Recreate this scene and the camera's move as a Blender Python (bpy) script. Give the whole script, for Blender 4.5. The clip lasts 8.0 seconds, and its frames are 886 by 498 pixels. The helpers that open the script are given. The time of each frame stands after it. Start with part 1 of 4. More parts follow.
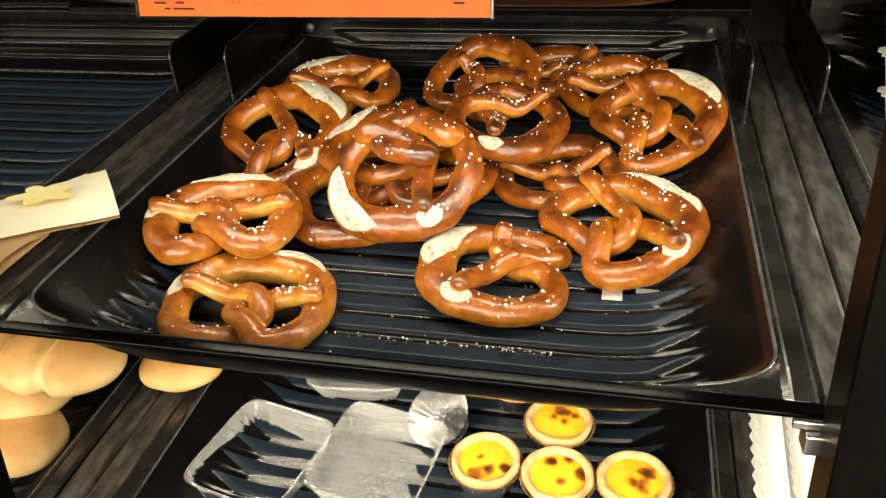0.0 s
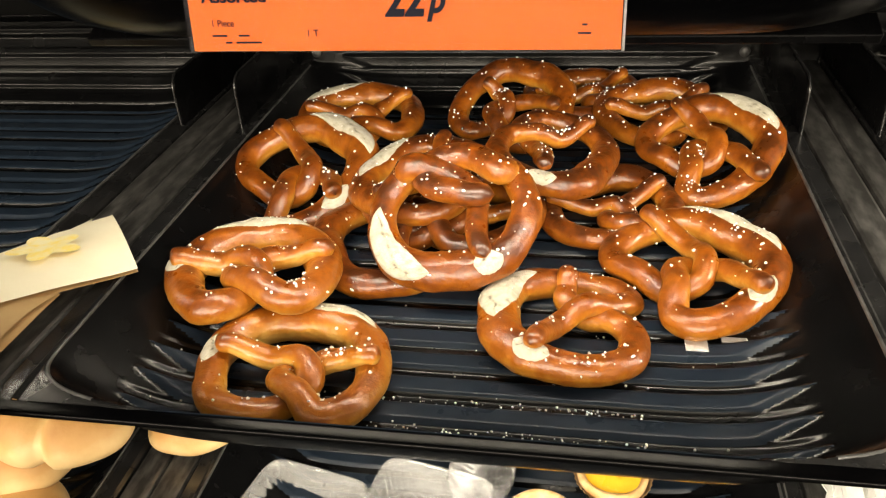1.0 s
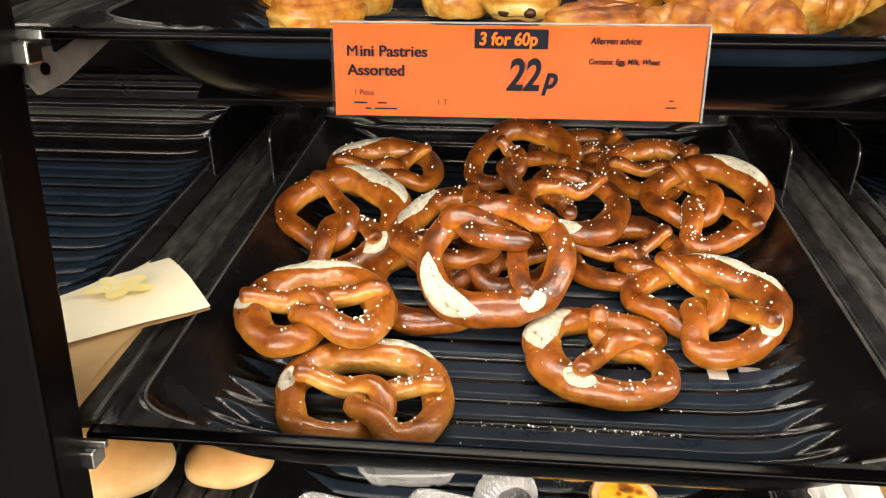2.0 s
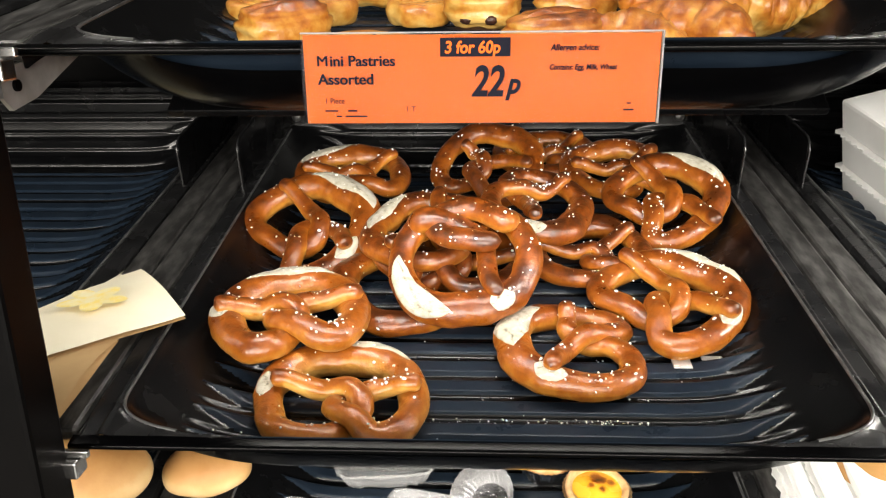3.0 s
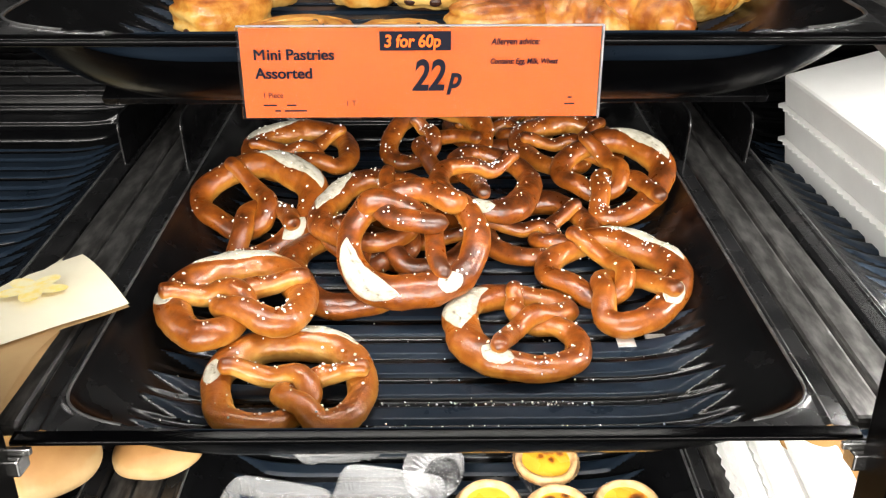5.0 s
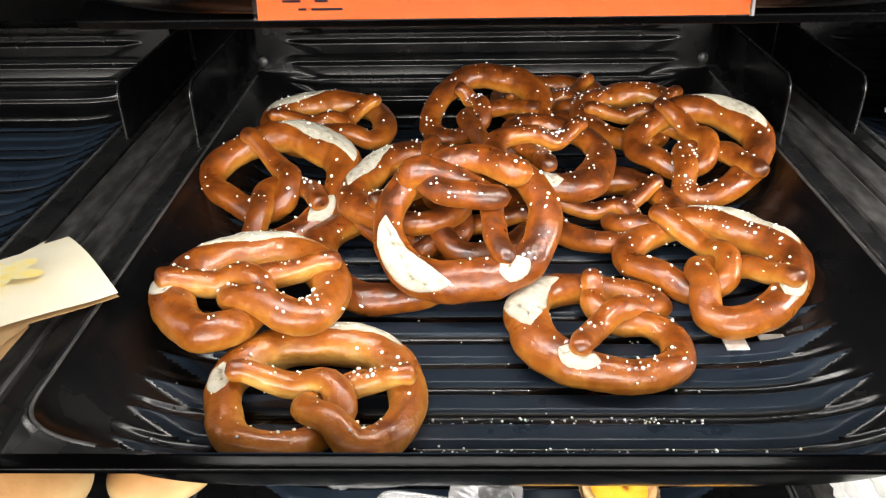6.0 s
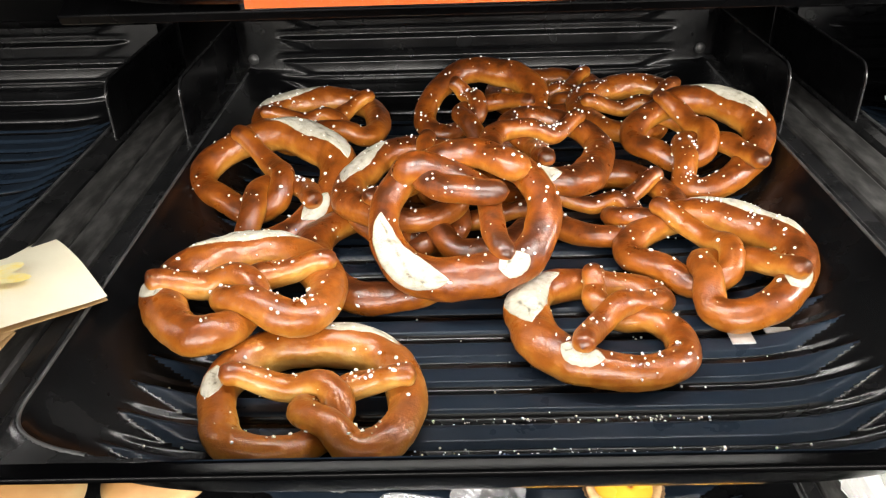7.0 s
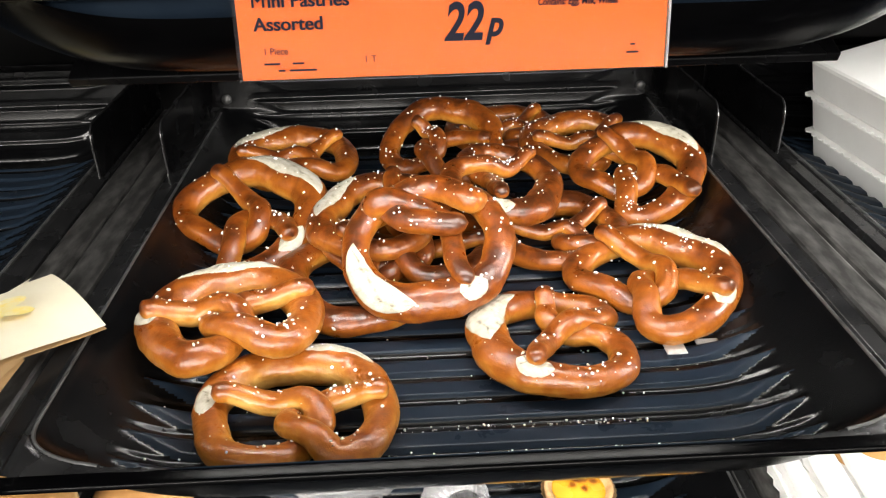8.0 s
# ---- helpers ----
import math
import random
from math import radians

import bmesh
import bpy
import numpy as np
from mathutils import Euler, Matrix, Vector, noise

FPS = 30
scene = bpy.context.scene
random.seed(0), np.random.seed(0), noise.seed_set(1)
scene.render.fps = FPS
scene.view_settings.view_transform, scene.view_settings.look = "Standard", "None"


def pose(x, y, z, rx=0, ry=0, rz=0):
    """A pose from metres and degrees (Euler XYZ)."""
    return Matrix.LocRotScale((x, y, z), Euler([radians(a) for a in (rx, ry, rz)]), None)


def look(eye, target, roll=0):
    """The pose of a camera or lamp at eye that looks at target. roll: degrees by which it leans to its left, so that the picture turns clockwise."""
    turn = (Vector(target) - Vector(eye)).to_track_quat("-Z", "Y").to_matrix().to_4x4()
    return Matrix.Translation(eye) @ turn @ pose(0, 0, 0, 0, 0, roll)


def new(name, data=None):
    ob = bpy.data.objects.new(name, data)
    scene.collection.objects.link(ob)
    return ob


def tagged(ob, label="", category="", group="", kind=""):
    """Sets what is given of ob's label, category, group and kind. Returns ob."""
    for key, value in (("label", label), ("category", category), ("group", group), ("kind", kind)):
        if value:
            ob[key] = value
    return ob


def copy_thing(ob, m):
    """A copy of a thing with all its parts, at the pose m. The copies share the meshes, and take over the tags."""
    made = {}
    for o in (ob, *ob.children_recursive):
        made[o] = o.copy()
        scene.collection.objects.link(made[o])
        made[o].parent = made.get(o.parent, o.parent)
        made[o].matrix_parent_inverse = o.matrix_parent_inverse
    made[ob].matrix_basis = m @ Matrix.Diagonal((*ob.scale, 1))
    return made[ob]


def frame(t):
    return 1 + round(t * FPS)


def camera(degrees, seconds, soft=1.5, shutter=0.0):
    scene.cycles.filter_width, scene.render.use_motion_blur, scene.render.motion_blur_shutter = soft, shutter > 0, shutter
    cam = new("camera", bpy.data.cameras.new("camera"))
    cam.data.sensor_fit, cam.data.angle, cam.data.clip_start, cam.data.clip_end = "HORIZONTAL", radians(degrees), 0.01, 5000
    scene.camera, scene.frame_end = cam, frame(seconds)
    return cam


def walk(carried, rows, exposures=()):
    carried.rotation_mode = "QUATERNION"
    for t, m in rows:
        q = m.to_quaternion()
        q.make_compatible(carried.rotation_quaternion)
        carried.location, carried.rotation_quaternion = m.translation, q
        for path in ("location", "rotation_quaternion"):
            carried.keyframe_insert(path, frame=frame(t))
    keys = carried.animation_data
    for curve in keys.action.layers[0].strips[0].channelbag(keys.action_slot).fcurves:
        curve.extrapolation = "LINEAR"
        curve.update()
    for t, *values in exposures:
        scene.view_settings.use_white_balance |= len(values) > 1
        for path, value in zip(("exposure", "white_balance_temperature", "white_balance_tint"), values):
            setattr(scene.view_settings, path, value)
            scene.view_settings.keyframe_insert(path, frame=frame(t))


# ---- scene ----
cam = camera(58.7, 8.0, soft=1.2)
PATH = [
    (0, (0.145, -0.357, 1.322), (-0.28, 1.421, 0.511), -1.5),
    (0.5, (0.096, -0.307, 1.319), (-0.357, 1.454, 0.486), -1.3),
    (1, (0.063, -0.308, 1.322), (-0.272, 1.504, 0.545), -1.8),
    (1.5, (0.008, -0.356, 1.334), (-0.252, 1.506, 0.652), -1.7),
    (1.7, (-0.007, -0.369, 1.338), (-0.233, 1.507, 0.683), -0.3),
    (2.8, (-0.021, -0.396, 1.341), (-0.114, 1.487, 0.675), -0.8),
    (3, (-0.018, -0.397, 1.343), (-0.109, 1.494, 0.696), -0.6),
    (3.5, (-0.016, -0.395, 1.377), (-0.079, 1.504, 0.754), 0.5),
    (4, (-0.014, -0.391, 1.393), (-0.045, 1.506, 0.761), 0.6),
    (4.5, (-0.006, -0.399, 1.379), (0.031, 1.487, 0.716), -0.5),
    (4.8, (-0.005, -0.397, 1.371), (0.033, 1.466, 0.644), -0.3),
    (5, (-0.01, -0.39, 1.362), (0.007, 1.466, 0.615), -0.1),
    (5.2, (-0.018, -0.364, 1.344), (-0.074, 1.501, 0.624), -0.7),
    (6.5, (-0.036, -0.268, 1.287), (-0.067, 1.599, 0.57), -1.0),
    (7, (-0.036, -0.271, 1.289), (-0.069, 1.594, 0.568), -1.6),
    (7.5, (-0.037, -0.279, 1.292), (-0.1, 1.586, 0.572), -2.1),
    (8, (-0.038, -0.326, 1.313), (0.026, 1.558, 0.644), -1.7),
]
EXPOSURES = [(0.0, 0.25, 8600, 4), (1.5, 0.15, 8000, 10), (3.2, 0.3, 6900, 10), (5.0, 0.38, 6700, 10), (6.5, 0.22, 6700, 10), (8.0, 0.32, 6700, 10)]
walk(cam, [(t, look(eye, target, roll)) for t, eye, target, roll in PATH], EXPOSURES)

# ---- light ----
world = bpy.data.worlds.new("shop_air")
scene.world = world
world.use_nodes = True
world.node_tree.nodes["Background"].inputs[0].default_value = (0.75, 0.85, 1.0, 1)
world.node_tree.nodes["Background"].inputs[1].default_value = 0.008


def ceiling_lamp(x, y, z, sx, sy, watts, colour=(1.0, 0.975, 0.94)):
    data = bpy.data.lights.new("ceiling_lamp", "AREA")
    data.shape, data.size, data.size_y = "RECTANGLE", sx, sy
    data.energy, data.color = watts, colour
    lamp = new("ceiling_lamp", data)
    lamp.matrix_world = pose(x, y, z)
    return lamp


for row_y, span, watts in ((-2.6, 8, 50), (-5.2, 12, 340), (-7.6, 14, 1050), (-10.5, 16, 2800), (-14.0, 17, 5900), (-18.0, 17, 10000)):
    ceiling_lamp(-0.6, row_y, 3.08, span, 0.3, watts)


# ---- materials ----
def material(name, base, rough=0.5, metal=0.0, second=None, scale=40.0, detail=4.0, bump=0.0, bump_scale=200.0, spread=(0.35, 0.65), rough_var=0.0, coat=0.0, spec=0.5, sss=0.0):
    """A principled material with two-scale colour variation and fine relief."""
    m = bpy.data.materials.new(name)
    m.use_nodes = True
    nt = m.node_tree
    b = nt.nodes["Principled BSDF"]
    b.inputs["Base Color"].default_value = (*base, 1)
    b.inputs["Roughness"].default_value = rough
    b.inputs["Metallic"].default_value = metal
    b.inputs["Coat Weight"].default_value = coat
    b.inputs["Coat Roughness"].default_value = 0.25
    b.inputs["Specular IOR Level"].default_value = spec
    if sss:
        b.inputs["Subsurface Weight"].default_value = sss
        b.inputs["Subsurface Radius"].default_value = (0.006, 0.003, 0.0015)
        b.inputs["Subsurface Scale"].default_value = 1.0
    co = nt.nodes.new("ShaderNodeTexCoord")
    if second:
        tex = nt.nodes.new("ShaderNodeTexNoise")
        tex.inputs["Scale"].default_value, tex.inputs["Detail"].default_value = scale, detail
        nt.links.new(co.outputs["Object"], tex.inputs["Vector"])
        ramp = nt.nodes.new("ShaderNodeValToRGB")
        ramp.color_ramp.elements[0].position, ramp.color_ramp.elements[1].position = spread
        ramp.color_ramp.elements[0].color, ramp.color_ramp.elements[1].color = (*base, 1), (*second, 1)
        nt.links.new(tex.outputs[0], ramp.inputs[0])
        nt.links.new(ramp.outputs[0], b.inputs["Base Color"])
    if rough_var:
        tex = nt.nodes.new("ShaderNodeTexNoise")
        tex.inputs["Scale"].default_value, tex.inputs["Detail"].default_value = scale * 0.6, 6
        nt.links.new(co.outputs["Object"], tex.inputs["Vector"])
        rng = nt.nodes.new("ShaderNodeMapRange")
        rng.inputs[1].default_value, rng.inputs[2].default_value = 0.3, 0.7
        rng.inputs[3].default_value, rng.inputs[4].default_value = rough - rough_var, rough + rough_var
        nt.links.new(tex.outputs[0], rng.inputs[0])
        nt.links.new(rng.outputs[0], b.inputs["Roughness"])
    if bump:
        tex = nt.nodes.new("ShaderNodeTexNoise")
        tex.inputs["Scale"].default_value, tex.inputs["Detail"].default_value = bump_scale, 5
        nt.links.new(co.outputs["Object"], tex.inputs["Vector"])
        bp = nt.nodes.new("ShaderNodeBump")
        bp.inputs["Strength"].default_value, bp.inputs["Distance"].default_value = bump, 0.001
        nt.links.new(tex.outputs[0], bp.inputs["Height"])
        nt.links.new(bp.outputs[0], b.inputs["Normal"])
    return m


def baked(name, stops, scale, rough, bump, bump_scale, coat=0.0, weight=0.45, sss=0.0):
    """Bread crust: colour runs from pale to dark by the mesh's own bake value, mottled by noise."""
    m = material(name, stops[0][1], rough, bump=bump, bump_scale=bump_scale, coat=coat, rough_var=0.08, scale=scale, sss=sss)
    nt = m.node_tree
    b = nt.nodes["Principled BSDF"]
    at = nt.nodes.new("ShaderNodeAttribute")
    at.attribute_name = "bake"
    co = nt.nodes.new("ShaderNodeTexCoord")
    tex = nt.nodes.new("ShaderNodeTexNoise")
    tex.inputs["Scale"].default_value, tex.inputs["Detail"].default_value = scale, 6
    nt.links.new(co.outputs["Object"], tex.inputs["Vector"])
    sub = nt.nodes.new("ShaderNodeMath")
    sub.operation, sub.inputs[1].default_value = "SUBTRACT", 0.5
    nt.links.new(tex.outputs[0], sub.inputs[0])
    mad = nt.nodes.new("ShaderNodeMath")
    mad.operation, mad.inputs[1].default_value = "MULTIPLY_ADD", weight * 2
    nt.links.new(sub.outputs[0], mad.inputs[0])
    nt.links.new(at.outputs["Fac"], mad.inputs[2])
    ramp = nt.nodes.new("ShaderNodeValToRGB")
    els = ramp.color_ramp.elements
    els[0].position, els[0].color = stops[0][0], (*stops[0][1], 1)
    els[1].position, els[1].color = stops[-1][0], (*stops[-1][1], 1)
    for p, c in stops[1:-1]:
        e = els.new(p)
        e.color = (*c, 1)
    nt.links.new(mad.outputs[0], ramp.inputs[0])
    nt.links.new(ramp.outputs[0], b.inputs["Base Color"])
    return m


def glassy(name, colour, rough, ior=1.46):
    m = material(name, colour, rough)
    b = m.node_tree.nodes["Principled BSDF"]
    b.inputs["Transmission Weight"].default_value = 1.0
    b.inputs["IOR"].default_value = ior
    return m


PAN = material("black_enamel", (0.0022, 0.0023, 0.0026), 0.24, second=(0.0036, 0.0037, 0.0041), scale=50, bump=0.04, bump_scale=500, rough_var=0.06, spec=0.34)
# Navy base colour paints the bluish reflected sheen onto the black pan's ribs.
RIB = material("navy_sheen_rib", (0.0078, 0.0134, 0.0222), 0.33, second=(0.0112, 0.0182, 0.0285), scale=38, bump=0.06, bump_scale=400, rough_var=0.08, spec=0.19)
RIM = material("scuffed_enamel", (0.006, 0.0062, 0.0066), 0.26, second=(0.012, 0.012, 0.0125), scale=45, bump=0.08, bump_scale=450, rough_var=0.08, spec=0.8)
LIP = material("gloss_black_edge", (0.0006, 0.0006, 0.0008), 0.22, second=(0.0010, 0.0010, 0.0012), scale=30, spec=0.10)
WORN = material("worn_steel_edge", (0.20, 0.20, 0.20), 0.32, 0.7, second=(0.07, 0.07, 0.07), scale=70, spread=(0.45, 0.75))
GUARD = material("black_sheet", (0.0016, 0.0016, 0.0018), 0.26, second=(0.003, 0.003, 0.0034), scale=30, rough_var=0.06, spec=0.18)
BLACK = material("black_powder_coat", (0.0014, 0.0014, 0.0016), 0.40, second=(0.003, 0.0028, 0.0028), scale=25, bump=0.05, bump_scale=900, spec=0.06)
GALV = material("zinc_plate", (0.42, 0.42, 0.41), 0.35, 0.4, second=(0.60, 0.60, 0.59), scale=60, bump=0.1)
RAIL = material("scratched_steel", (0.075, 0.0735, 0.071), 0.38, 0.8, second=(0.30, 0.292, 0.282), scale=110, detail=10, spread=(0.40, 0.86), bump=0.08, bump_scale=420, rough_var=0.10)
streak = RAIL.node_tree.nodes.new("ShaderNodeMapping")
streak.inputs["Scale"].default_value = (1.0, 0.32, 1.0)
place = [n for n in RAIL.node_tree.nodes if n.type == "TEX_COORD"][0]
for tex in [n for n in RAIL.node_tree.nodes if n.type == "TEX_NOISE"]:
    RAIL.node_tree.links.new(streak.outputs[0], tex.inputs["Vector"])
RAIL.node_tree.links.new(place.outputs["Object"], streak.inputs["Vector"])
STEEL = material("bright_steel", (0.55, 0.55, 0.54), 0.25, 1.0, second=(0.7, 0.7, 0.69), scale=40)
CRUST = baked("pretzel_crust", [(0.0, (0.62, 0.345, 0.085)), (0.25, (0.455, 0.186, 0.027)), (0.52, (0.302, 0.087, 0.0092)), (0.80, (0.160, 0.037, 0.0045)), (1.0, (0.056, 0.014, 0.003))], 110, 0.34, 0.9, 190, coat=0.40, weight=0.30)
CRUST.node_tree.nodes["Principled BSDF"].inputs["Specular IOR Level"].default_value = 0.42
CRUST.node_tree.nodes["Principled BSDF"].inputs["Coat Roughness"].default_value = 0.23
CRUMB = baked("split_dough", [(0.0, (0.46, 0.432, 0.355)), (0.40, (0.38, 0.353, 0.28)), (0.70, (0.19, 0.175, 0.135)), (1.0, (0.10, 0.078, 0.05))], 150, 0.85, 1.0, 300, weight=0.80)
CRUMB.node_tree.nodes["Principled BSDF"].inputs["Specular IOR Level"].default_value = 0.15
SALT = material("salt_grain", (0.80, 0.77, 0.71), 0.35, second=(0.8, 0.77, 0.72), scale=300, sss=0.2)
PASTRY = baked("laminated_pastry", [(0.0, (0.74, 0.47, 0.135)), (0.28, (0.62, 0.305, 0.055)), (0.56, (0.47, 0.165, 0.021)), (0.80, (0.30, 0.078, 0.010)), (1.0, (0.15, 0.038, 0.007))], 120, 0.42, 1.0, 170, coat=0.30, weight=0.55)
PASTRY.node_tree.nodes["Principled BSDF"].inputs["Coat Roughness"].default_value = 0.14
RAISIN = material("dark_raisin", (0.03, 0.012, 0.008), 0.4, second=(0.06, 0.02, 0.01), scale=200, bump=0.6, bump_scale=500)
ROLL = baked("soft_roll_crust", [(0.0, (0.62, 0.44, 0.22)), (0.35, (0.50, 0.285, 0.105)), (1.0, (0.33, 0.135, 0.036))], 35, 0.55, 0.5, 150, weight=0.40)
CUSTARD = baked("burnt_custard", [(0.0, (0.85, 0.50, 0.05)), (0.55, (0.80, 0.38, 0.03)), (0.75, (0.35, 0.10, 0.015)), (1.0, (0.05, 0.018, 0.008))], 60, 0.28, 0.2, 100, weight=0.5)
SHELL = material("tart_pastry", (0.66, 0.43, 0.22), 0.6, second=(0.50, 0.27, 0.10), scale=90, bump=0.6, bump_scale=200)
FOIL = material("aluminium_foil", (0.8, 0.8, 0.8), 0.22, 1.0, second=(0.65, 0.65, 0.66), scale=80, bump=0.5, bump_scale=250)
PLASTIC = material("clear_plastic", (0.60, 0.61, 0.61), 0.07, coat=1.0, bump=0.25, bump_scale=70, spec=1.0)
nt = PLASTIC.node_tree
clear, blend = nt.nodes.new("ShaderNodeBsdfTransparent"), nt.nodes.new("ShaderNodeMixShader")
blend.inputs[0].default_value = 0.40
nt.links.new(clear.outputs[0], blend.inputs[1])
nt.links.new(nt.nodes["Principled BSDF"].outputs[0], blend.inputs[2])
nt.links.new(blend.outputs[0], nt.nodes["Material Output"].inputs["Surface"])
ORANGE = material("orange_card", (0.86, 0.148, 0.017), 0.6, second=(0.81, 0.136, 0.015), scale=8, spec=0.15)
INK = material("navy_ink", (0.006, 0.006, 0.014), 0.7, spec=0.15)
HOLDER = glassy("clear_holder", (0.97, 0.97, 0.97), 0.06, 1.2)
HAZE = material("hazy_plastic", (0.45, 0.44, 0.46), 0.3)
PAPER = material("cream_bag_paper", (0.86, 0.80, 0.62), 0.75, second=(0.80, 0.73, 0.54), scale=12, bump=0.3, bump_scale=90)
KRAFT = material("kraft_paper", (0.55, 0.36, 0.17), 0.8, second=(0.45, 0.28, 0.12), scale=18, bump=0.3, bump_scale=120)
YELLOW = material("yellow_print", (0.88, 0.70, 0.20), 0.75, second=(0.86, 0.78, 0.50), scale=120)
WHITE = material("white_paper", (0.88, 0.88, 0.86), 0.7, second=(0.82, 0.82, 0.80), scale=15, bump=0.15, bump_scale=150)
SHOP_WALL = material("shop_wall_paint", (0.13, 0.125, 0.12), 0.8, second=(0.11, 0.105, 0.10), scale=2)
SHOP_FLOOR = material("shop_floor_tile", (0.05, 0.048, 0.045), 0.55, second=(0.04, 0.038, 0.036), scale=3)


# ---- mesh helpers ----
def mesh_of(name, verts, faces, smooth=True, bake=None):
    me = bpy.data.meshes.new(name)
    me.from_pydata([tuple(v) for v in verts], [], faces)
    me.validate()
    if smooth:
        me.polygons.foreach_set("use_smooth", [True] * len(me.polygons))
    if bake is not None:
        a = me.attributes.new("bake", "FLOAT", "POINT")
        a.data.foreach_set("value", [float(b) for b in bake])
    me.update()
    return me


def part(name, shape, mat, parent=None, label="", m=None):
    """Link a bmesh or mesh as one object under a thing or a part."""
    if isinstance(shape, bmesh.types.BMesh):
        me = bpy.data.meshes.new(name)
        shape.to_mesh(me)
        shape.free()
    else:
        me = shape
    if mat and not me.materials:
        me.materials.append(mat)
    ob = new(name, me)
    if parent:
        ob.parent = parent
    if m is not None:
        ob.matrix_basis = m
    if label:
        tagged(ob, label)
    return ob


def thing(name, m, label, category, group="", kind=""):
    ob = new(name)
    ob.empty_display_size = 0.02
    ob.matrix_basis = m
    return tagged(ob, label, category, group, kind)


def box(sx, sy, sz, cx=0, cy=0, cz=0, bevel=0.0, segments=2):
    bm = bmesh.new()
    bmesh.ops.create_cube(bm, size=1, matrix=Matrix.Translation((cx, cy, cz)) @ Matrix.Diagonal((sx, sy, sz, 1)))
    if bevel:
        bmesh.ops.bevel(bm, geom=bm.edges[:], offset=bevel, segments=segments, affect="EDGES", profile=0.5)
    return bm


def sheet(nu, nv, f, wrap_u=False, wrap_v=False):
    """Vertices and faces of a grid of points f(i, j)."""
    verts = [f(i, j) for j in range(nv) for i in range(nu)]
    faces = []
    for j in range(nv if wrap_v else nv - 1):
        for i in range(nu if wrap_u else nu - 1):
            a, b = j * nu + i, j * nu + (i + 1) % nu
            c, d = ((j + 1) % nv) * nu + (i + 1) % nu, ((j + 1) % nv) * nu + i
            faces.append((a, b, c, d))
    return verts, faces


def smooth_step(a, b, x):
    t = min(1.0, max(0.0, (x - a) / (b - a)))
    return t * t * (3 - 2 * t)


# ---- the case ----
SLOPE = 9.5
PITCH, STEP_Z, STEP_Y = 0.600, 0.246, 0.015
CENTRE_X, FRONT_Y, FRONT_Z = -0.0095, 0.03, 1.065


def bay(column, level):
    """Pose of a tray: its front edge's middle, sloping up to the back."""
    return pose(CENTRE_X + PITCH * column, FRONT_Y + STEP_Y * level, FRONT_Z + STEP_Z * level, SLOPE, 0, 0)


tagged(part("floor", box(19, 23, 0.1, 0, -9.5, -0.05), SHOP_FLOOR), "dull tiled shop floor", "floor", kind="structure")
for wall_name, wall_box in (("wall_back", (19, 0.1, 3.3, 0, 2.05, 1.6)), ("wall_front", (19, 0.1, 3.3, 0, -21.05, 1.6)), ("wall_left", (0.1, 23, 3.3, -9.55, -9.5, 1.6)), ("wall_right", (0.1, 23, 3.3, 9.55, -9.5, 1.6))):
    tagged(part(wall_name, box(*wall_box), SHOP_WALL), "plain painted shop wall", "wall", kind="structure")
tagged(part("ceiling", box(19, 23, 0.1, 0, -9.5, 3.2), SHOP_WALL), "plain painted shop ceiling", "ceiling", kind="structure")

case = thing("display_case", pose(0, 0, 0), "black bakery display case with sloping shelves", "display case")
part("back_panel", box(2.6, 0.03, 1.75, CENTRE_X, 0.80, 1.12, 0.004), BLACK, case)
part("base_cabinet", box(2.6, 0.78, 0.55, CENTRE_X, 0.42, 0.275, 0.006), BLACK, case)
part("canopy", box(2.6, 0.55, 0.06, CENTRE_X, 0.54, 1.98, 0.006), BLACK, case)
for side_x in (-1.3, 1.3):
    part("side_panel", box(0.03, 0.80, 1.75, CENTRE_X + side_x, 0.42, 1.12, 0.004), BLACK, case)
for column in (-1.5, -0.5, 0.5, 1.5):
    part("post", box(0.066, 0.034, 1.95, CENTRE_X + PITCH * column, 0.004, 0.98, 0.003), BLACK, case)

# ---- lights under the shelf edges ----
def shelf_light(column, level, watts):
    """Slim strip under the front of a tray, shining down and a little to the back on the tray below."""
    at = bay(column, level) @ pose(0, 0.085, -0.0655, 22, 0, 0)
    t = thing("shelf_light", at, "slim black light strip under the shelf edge", "light strip", "shelf lights")
    part("housing", box(0.44, 0.018, 0.006, 0, 0, 0.0035, 0.001), GUARD, t)
    data = bpy.data.lights.new("strip_lamp", "AREA")
    data.shape, data.size, data.size_y = "RECTANGLE", 0.42, 0.012
    data.energy, data.color = watts, (1.0, 0.985, 0.96)
    new("strip_lamp", data).matrix_world = at @ pose(0, 0, -0.001)


for column in (-1, 0, 1):
    shelf_light(column, 1, 1.06 if column == 0 else 0.42 if column < 0 else 4.6)
    shelf_light(column, 0, 0.95 if column == 0 else 0.27 if column < 0 else 1.4)

# Fill light: unseen strips added under the canopy to brighten the upper trays.
for column in (-1, 0, 1):
    at = pose(CENTRE_X + PITCH * column, 0.31, 1.944, 14)
    t = thing("canopy_fill", at, "slim black fill light strip added under the canopy", "light strip", "canopy lights")
    part("housing", box(0.44, 0.018, 0.006, 0, 0, 0.0035, 0.001), GUARD, t)
    data = bpy.data.lights.new("strip_lamp", "AREA")
    data.shape, data.size, data.size_y = "RECTANGLE", 0.42, 0.012
    data.energy, data.color = 1.7, (1.0, 0.985, 0.96)
    new("strip_lamp", data).matrix_world = at @ pose(0, 0, -0.001)

# ---- trays ----
HALF, INNER, DEPTH, LONG = 0.272, 0.252, 0.045, 0.60


BEND = 0.060


